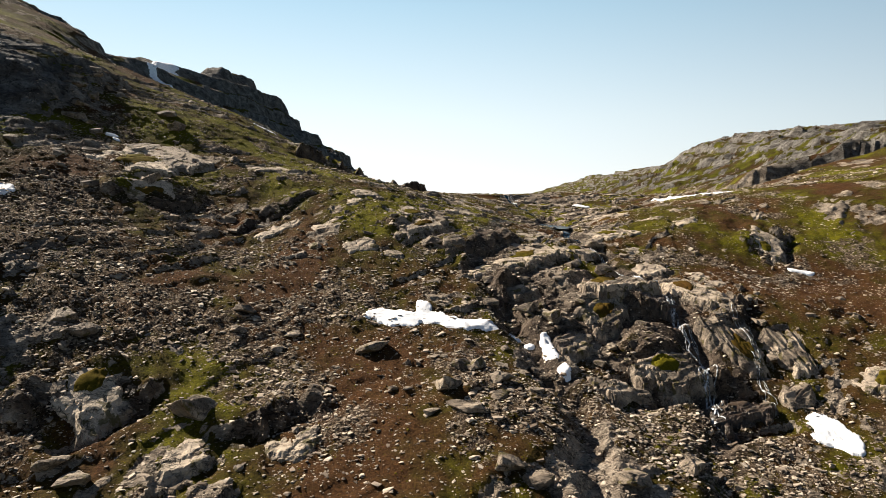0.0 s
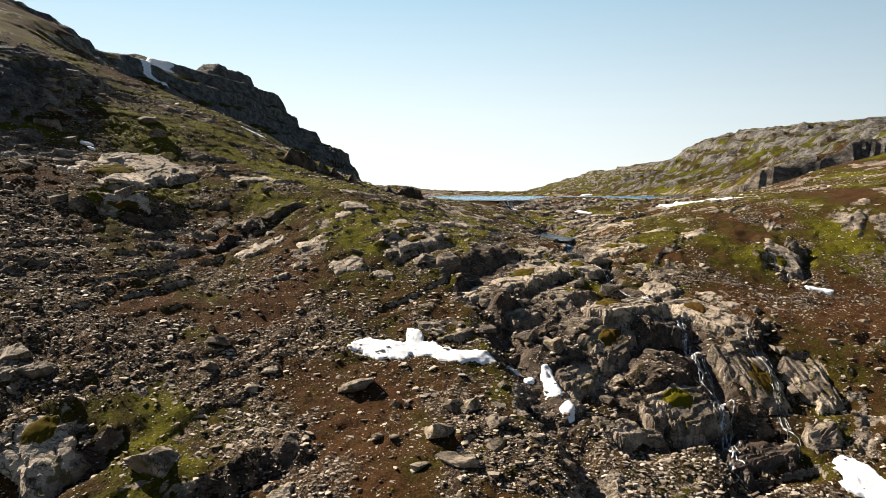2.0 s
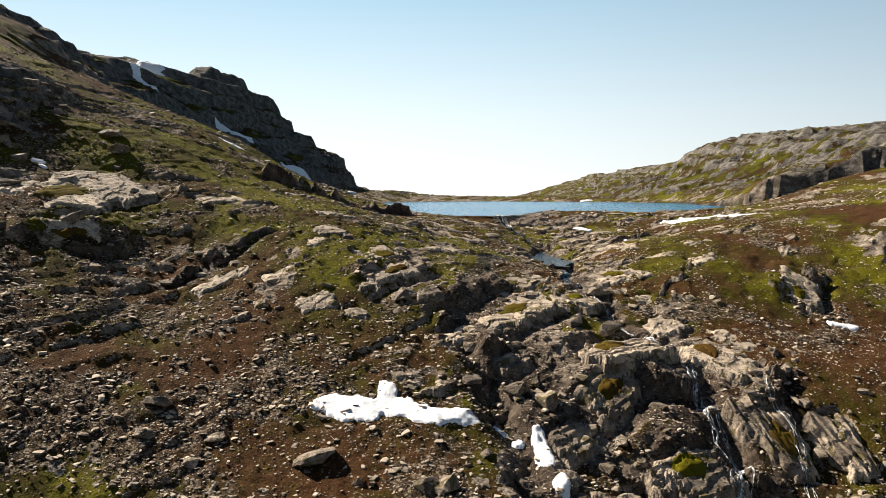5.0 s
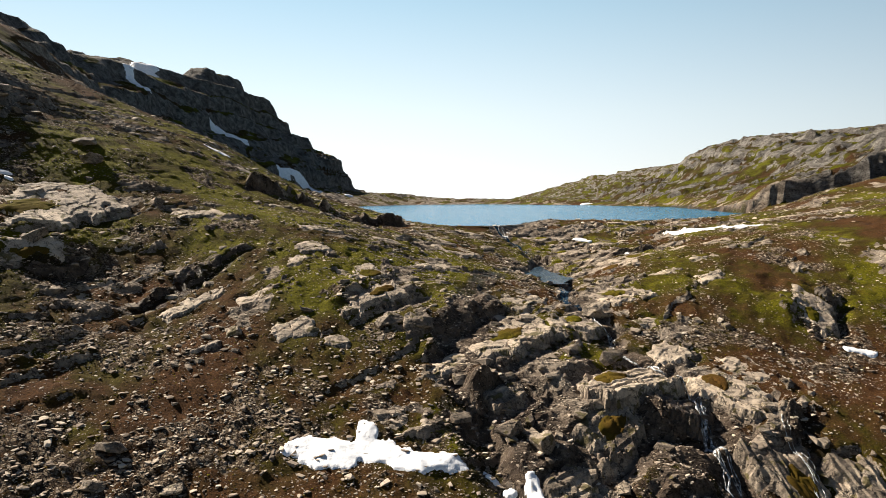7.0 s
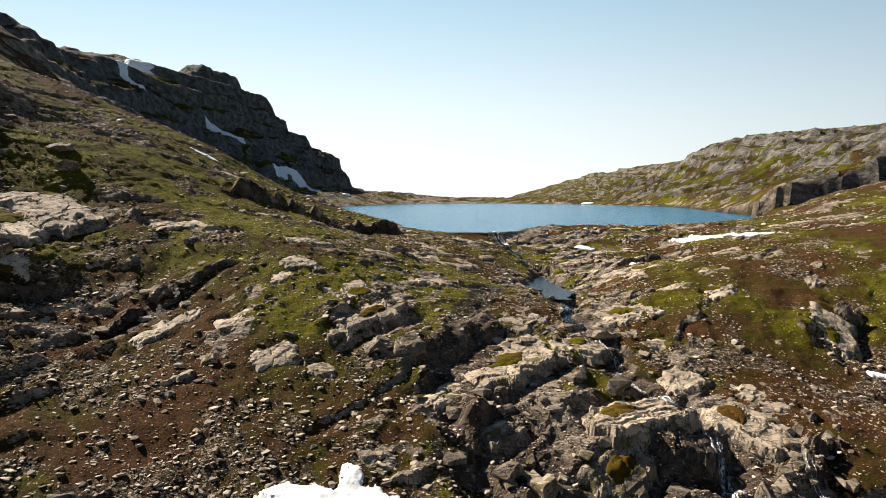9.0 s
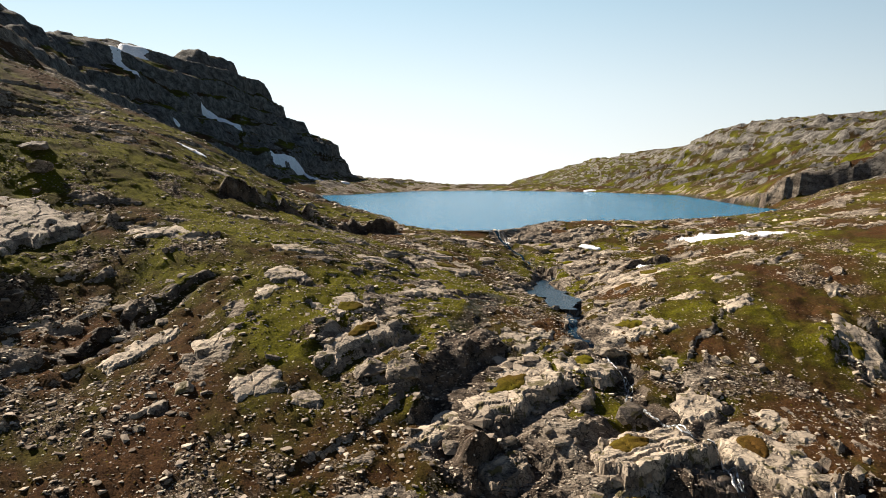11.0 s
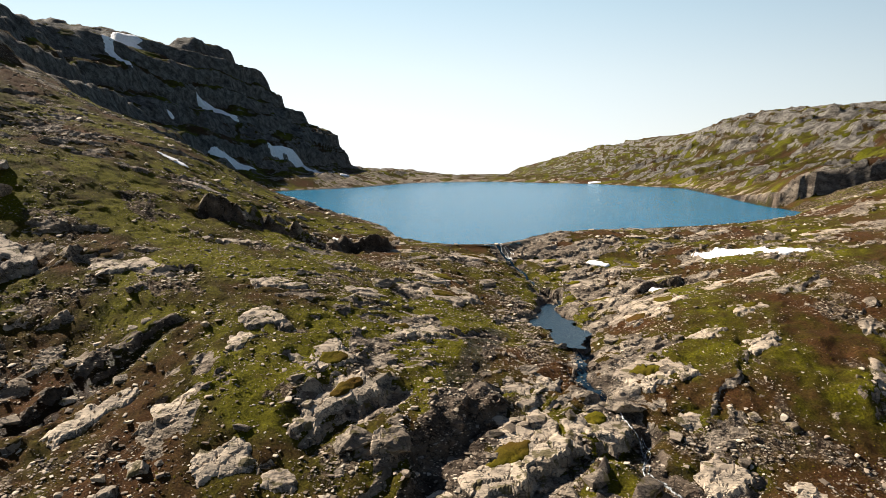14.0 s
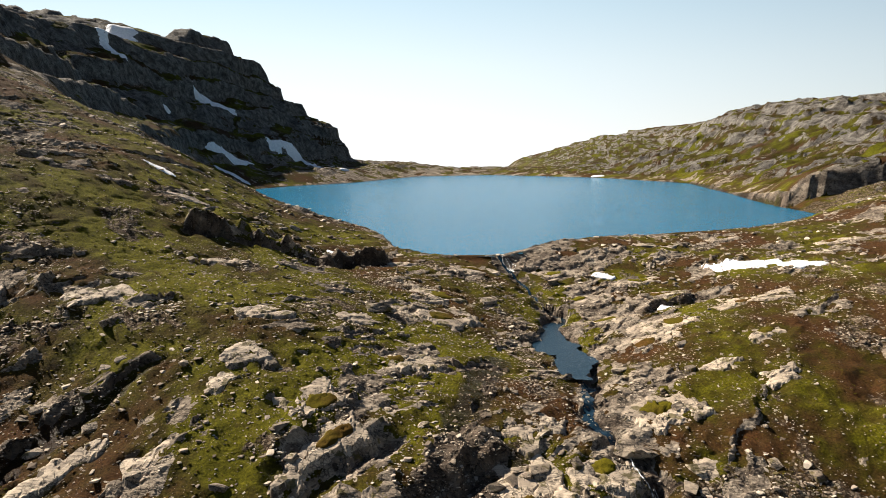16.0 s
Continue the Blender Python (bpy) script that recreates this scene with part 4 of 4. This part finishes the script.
for (cx, cy), rx, ry, count, largest in FIELDS:
    for i in range(count):
        bx, by = cx + rx * np.clip(rnd.normal(0, 0.6), -1.3, 1.3), cy + ry * np.clip(rnd.normal(0, 0.6), -1.3, 1.3)
        if shore_distance(np.array([bx]), np.array([by]))[0] < 1.5 or pool_at(np.array([bx]), np.array([by]))[0] > 0.15 or line_distance(np.array([bx]), np.array([by]), STREAM)[0] < 1.5:
            continue
        size = largest * rnd.uniform(0.3, 1.0) ** 1.4
        by_water = line_distance(np.array([bx]), np.array([by]), STREAM[5:])[0] < rnd.uniform(2.5, 6.0)
        ob = new("rock_block", (wet_meshes if by_water else block_meshes)[rnd.randint(16)])
        tall = size * rnd.uniform(0.25, 0.5)
        ob.matrix_world = pose(bx, by, ground_at(bx, by) + 0.12 * tall, rnd.uniform(2, 22), rnd.uniform(-9, 9), 47 + rnd.normal(0, 14)) @ Matrix.Diagonal(
            (size * rnd.uniform(1.0, 1.5), size * rnd.uniform(0.6, 0.95), tall, 1))
        tagged(ob, JOINTED_WET if by_water else JOINTED, "rock", "jointed blocks")


# ---- snow ----
def snow_patch(parts, label, cell=0.2, thick=0.10):
    """An old drift: soft patches of the plan run together, lying on the ground with a rounded rim."""
    x0, x1 = min(p[0] - 2.2 * max(p[2:4]) for p in parts), max(p[0] + 2.2 * max(p[2:4]) for p in parts)
    y0, y1 = min(p[1] - 2.2 * max(p[2:4]) for p in parts), max(p[1] + 2.2 * max(p[2:4]) for p in parts)
    x, y = np.meshgrid(np.arange(x0, x1, cell), np.arange(y0, y1, cell))
    f = np.max([spot(x, y, *p) for p in parts], 0) + 0.22 * fbm(x, y, cell * 11, 4, 301)
    quads = grid_quads(*x.shape)
    quads = quads[(f.ravel()[quads] > 0.34).any(1)]
    used = np.unique(quads)
    under = sum(sample(GZ, x + 4 * cell * a, y + 4 * cell * b) for a in (-1, 0, 1) for b in (-1, 0, 1)) / 9 + 0.12
    top = np.where(f > 0.40, np.maximum(under, sample(GZ, x, y) + 0.05), sample(GZ, x, y)) + thick * np.sqrt(np.clip(f - 0.36, 0, 1)) * 1.2 - 0.25 * step(0.40, 0.33, f)
    places = np.stack([x, y, top], -1).reshape(-1, 3)[used]
    centre = places.mean(0)
    ob = new("snow_patch", sheet("snow_patch", places - centre, np.searchsorted(used, quads), SNOW))
    ob.location = centre
    return tagged(ob, label, "snow", "snow patches")


DRIFT = "old white snow patch melting in a rocky hollow"
snow_patch(((-6.2, 85.8, 4.0, 2.0, -8), (-2.6, 88.0, 1.2, 2.6, 5), (-1, 86.6, 3.0, 1.8), (2.4, 85.7, 4.0, 1.4, 4), (6.4, 86.2, 1.6, 0.6, -20)), DRIFT)
snow_patch(((13.8, 84, 0.95, 3.0, 12),), DRIFT)
snow_patch(((15, 79.4, 0.9, 1.2),), DRIFT)
snow_patch(((9.6, 86.8, 1.1, 0.5, -30), (11.4, 85.4, 0.7, 0.5)), DRIFT)
snow_patch(((46.2, 75.2, 2.9, 3.0), (45.6, 78, 1.4, 1.3)), DRIFT)
snow_patch(((63.3, 115, 2.7, 0.7, -8),), DRIFT)
snow_patch(((-66, 98, 1.8, 2.2),), DRIFT)
snow_patch(((-64.8, 129.2, 1.2, 0.5, 20), (-63.4, 128.4, 0.9, 0.35)), DRIFT, 0.15, 0.12)
snow_patch(((66, 182.5, 7, 4.2, -22), (74, 177.5, 4.5, 2.6, -20)), "broad white snow patch on level ground by the lake")
snow_patch(((38, 183, 2.4, 1.5),), DRIFT)
snow_patch(((44.6, 163.2, 1.5, 1.2),), DRIFT)
snow_patch(((-14, 178, 2.6, 0.7, -20),), DRIFT)


FAR_SNOW = "long white snow streak lying in a gully of the dark mountain"
for ax, ay, bx, by, wide in ((-214, 486, -203, 500, 9), (-203, 457, -198, 462, 3), (-199, 456, -182, 449, 2), (-161, 494, -151, 495, 1.3), (-156, 497, -137, 498, 2.6), (-109, 486, -95, 514, 2),
                             (-96, 512, -72, 500, 1.8), (-66, 493, -61, 497, 1.3), (-130, 428, -113, 450, 1.5), (-120, 417, -104, 413, 1.6), (-156, 436, -153, 436, 1.2)):
    reach = math.hypot(bx - ax, by - ay)
    snow_patch((((ax + bx) / 2, (ay + by) / 2, 0.6 * reach, 1.25 * wide, math.degrees(math.atan2(by - ay, bx - ax))),), FAR_SNOW, 0.8, 0.6)
snow_patch(((-49, 183.5, 3.2, 0.9, -10),), DRIFT)
snow_patch(((118.5, 547, 5, 2.5),), "small white snow patch at the water's edge", 0.5, 1.0)


# ---- running water ----
def ribbon(line, strands, width, spread, lift, seed):
    """Strands of water that wander down a line and cling to the ground."""
    line = np.array(line, float)
    along = np.concatenate([[0], np.cumsum(np.hypot(*np.diff(line, axis=0).T))])
    verts, quads = [], []
    rnd = np.random.RandomState(seed)
    for k in range(strands):
        a = rnd.uniform(0, 0.25) * along[-1] if k else 0.0
        b = along[-1] - (rnd.uniform(0, 0.35) * along[-1] if k else 0.0)
        t = np.arange(a, b, 0.3)
        x, y = np.interp(t, along, line[:, 0]), np.interp(t, along, line[:, 1])
        gx, gy = np.gradient(x), np.gradient(y)
        n = np.hypot(gx, gy) + 1e-9
        off = spread * (rnd.uniform(-0.5, 0.5) + 1.1 * fbm(t, t * 0 + 9.7 * k, 5.0, 3, seed + k)) if strands > 1 else 0.6 * spread * fbm(t, t * 0, 6.0, 3, seed)
        w = width * (0.55 + 0.9 * np.abs(fbm(t, t * 0 + 3.1 * k, 1.6, 2, seed + 50))) * (0.42 if k else 1.0)
        start = len(verts)
        for side in (-1, 0, 1):
            px, py = x - gy / n * (off + side * w / 2), y + gx / n * (off + side * w / 2)
            pz = sample(TOP, px, py) + (lift + 0.05 if side == 0 else 0.05)
            verts += list(zip(px, py, pz))
        m = len(t)
        for i in range(m - 1):
            for c in (0, 1):
                p = start + c * m + i
                quads.append((p, p + 1, p + 1 + m, p + m))
    return np.array(verts), np.array(quads)


for nick, line, strands, width, spread, lift, material, label in (
        ("water", STREAM[:3], 1, 0.8, 1.0, 0.05, POOL_WATER, "dark shallow stream running out of the lake over slabs"),
        ("water", STREAM[4:7], 1, 1.7, 1.0, 0.05, POOL_WATER, "dark shallow stream between rock slabs"),
        ("waterfall", STREAM[6:10], 3, 0.22, 0.7, 0.14, FOAM, "thin white cascade between broken rocks"),
        ("waterfall", STREAM[9:15], 5, 0.42, 1.3, 0.14, FOAM, "white waterfall in thin strands over dark wet ledges"),
        ("waterfall", ((43.5, 97), (43, 90), (42, 84), (41.5, 79)), 4, 0.12, 1.0, 0.08, FOAM, "thin side fall trickling over wet rock"),
        ("waterfall", ((19, 190), (21, 184)), 3, 0.3, 1.0, 0.1, FOAM, "small white riffle at the lake's outlet")):
    v, q = ribbon(line, strands, width, spread, lift, 7)
    tagged(new(nick, sheet(nick, v, q, material)), label, "waterfall" if nick == "waterfall" else "stream", kind="structure")


# ---- stones ----
def scatter(count, seed, low, high, weight, box):
    """Places and sizes of loose stones, thick where weight says so."""
    rnd = np.random.RandomState(seed)
    x, y = rnd.uniform(box[0], box[1], count * 6), rnd.uniform(box[2], box[3], count * 6)
    keep = rnd.uniform(0, 1, count * 6) < weight(x, y)
    x, y = x[keep][:count], y[keep][:count]
    return x, y, low * (high / low) ** (rnd.uniform(0, 1, len(x)) ** 2.8), rnd


def stony(x, y):
    r, s = sample(ROCK, x, y), sample(SCREE, x, y)
    w = 0.36 + 0.58 * s + 0.24 * r + 0.5 * np.clip(fbm(x, y, 7, 3, 401), -0.2, 1)
    w += 0.4 * spot(x, y, 8, 100, 8, 18) - 0.3 * spot(x, y, -46, 162, 26, 30) - 0.34 * spot(x, y, 60, 130, 18, 26)
    return np.clip(w, 0.02, 1) * step(1.0, 3.0, shore_distance(x, y)) * (pool_at(x, y) < 0.3)


def rubbly(x, y):
    """Thick on the scree below the snow and at the foot of the crags."""
    return np.clip(stony(x, y) * (0.35 + 0.9 * sample(SCREE, x, y)) * (0.6 + 0.6 * step(130, 95, y)), 0, 1)


def octa(seed):
    rnd = np.random.RandomState(seed)
    p = np.array([(1, 0, 0), (0, 1, 0), (-1, 0, 0), (0, -1, 0), (0, 0, 1), (0, 0, -1)], float) * rnd.uniform(0.7, 1.2, (6, 1)) + rnd.uniform(-0.2, 0.2, (6, 3))
    return p, np.array([(0, 1, 4), (1, 2, 4), (2, 3, 4), (3, 0, 4), (1, 0, 5), (2, 1, 5), (3, 2, 5), (0, 3, 5)])


def strew(name, count, seed, low, high, shapes, weight, box, material, label, category="stones", flat=(0.16, 0.42), lift=0.05):
    x, y, size, rnd = scatter(count, seed, low, high, weight, box)
    places, faces, at = [], [], 0
    for k, (shape, corners) in enumerate(shapes):
        i = np.arange(k, len(x), len(shapes))
        n, r = len(i), size[i] * 0.5
        a, tip = rnd.normal(STRIKE, 0.9, (n, 1)), rnd.uniform(-0.35, 0.35, (n, 1))
        p = shape[None] * np.stack([r, r * rnd.uniform(0.45, 0.95, n), r * rnd.uniform(*flat, n)], -1)[:, None, :]
        px, py = p[..., 0] * np.cos(a) - p[..., 1] * np.sin(a) + x[i, None], p[..., 0] * np.sin(a) + p[..., 1] * np.cos(a) + y[i, None]
        pz = p[..., 2] + tip * p[..., 0] + (sample(GZ, x[i], y[i]) + lift * size[i])[:, None]
        places.append(np.stack([px, py, pz], -1).reshape(-1, 3))
        faces.append((corners[None] + at + (np.arange(n) * len(shape))[:, None, None]).reshape(-1, 3))
        at += n * len(shape)
    ob = new(name, sheet(name, np.concatenate(places), np.concatenate(faces), material, False))
    return tagged(ob, label, category, kind="stuff")


def turfy(x, y):
    """Where heather and grass tufts stand: off the rock, off the water."""
    w = (1 - sample(ROCK, x, y)) * (1 - 0.6 * sample(SCREE, x, y)) * (0.35 + 0.9 * np.clip(fbm(x, y, 5, 3, 411) + 0.3, 0, 1))
    return w * step(1.0, 3.0, shore_distance(x, y)) * (pool_at(x, y) < 0.2)


ROUGH = [block_shape(500 + k, 5, 0.3) for k in range(14)]
CHIPS = [block_shape(540 + k, 2, 0.3) for k in range(14)]
BITS = [octa(560 + k) for k in range(16)]
strew("loose_stones", 9000, 5, 0.32, 1.05, ROUGH, rubbly, (-72, 80, 50, 200), LOOSE, "angular grey stones strewn over turf and scree")
strew("scree_stones", 28000, 6, 0.20, 0.62, CHIPS, stony, (-80, 80, 52, 178), LOOSE, "small broken grey stones of scree")
strew("stone_chips", 88000, 9, 0.12, 0.34, BITS, stony, (-75, 78, 54, 170), LOOSE, "fine stone chips over turf and scree")
strew("shore_stones", 3500, 8, 0.4, 1.7, CHIPS, stony, (-115, 135, 170, 300), LOOSE, "grey stones on the slopes round the lake")
strew("heather_tufts", 20000, 11, 0.16, 0.50, BITS, turfy, (-75, 78, 54, 190), CUSHION, "low tufts of brown heather and olive grass", "heather", (0.25, 0.55), 0.0)

# the larger stones, one by one
x, y, size, rnd = scatter(230, 77, 0.7, 1.7, stony, (-60, 66, 56, 165))
kinds = []
for k in range(10):
    p, f = block_shape(900 + k, 6, 0.3, 0.05)
    kinds.append(sheet("stone", p * 0.5, f, GNEISS, False))
for i in range(len(x)):
    ob = new("stone", kinds[i % 10])
    ob.matrix_world = pose(x[i], y[i], ground_at(x[i], y[i]) - 0.04 * size[i], rnd.uniform(-15, 15), rnd.uniform(-15, 15), rnd.uniform(0, 360)) @ Matrix.Diagonal(
        (size[i], size[i] * rnd.uniform(0.6, 0.95), size[i] * rnd.uniform(0.45, 0.8), 1))
    tagged(ob, "broken grey gneiss stone lying on turf and scree", "stone", "large loose stones")
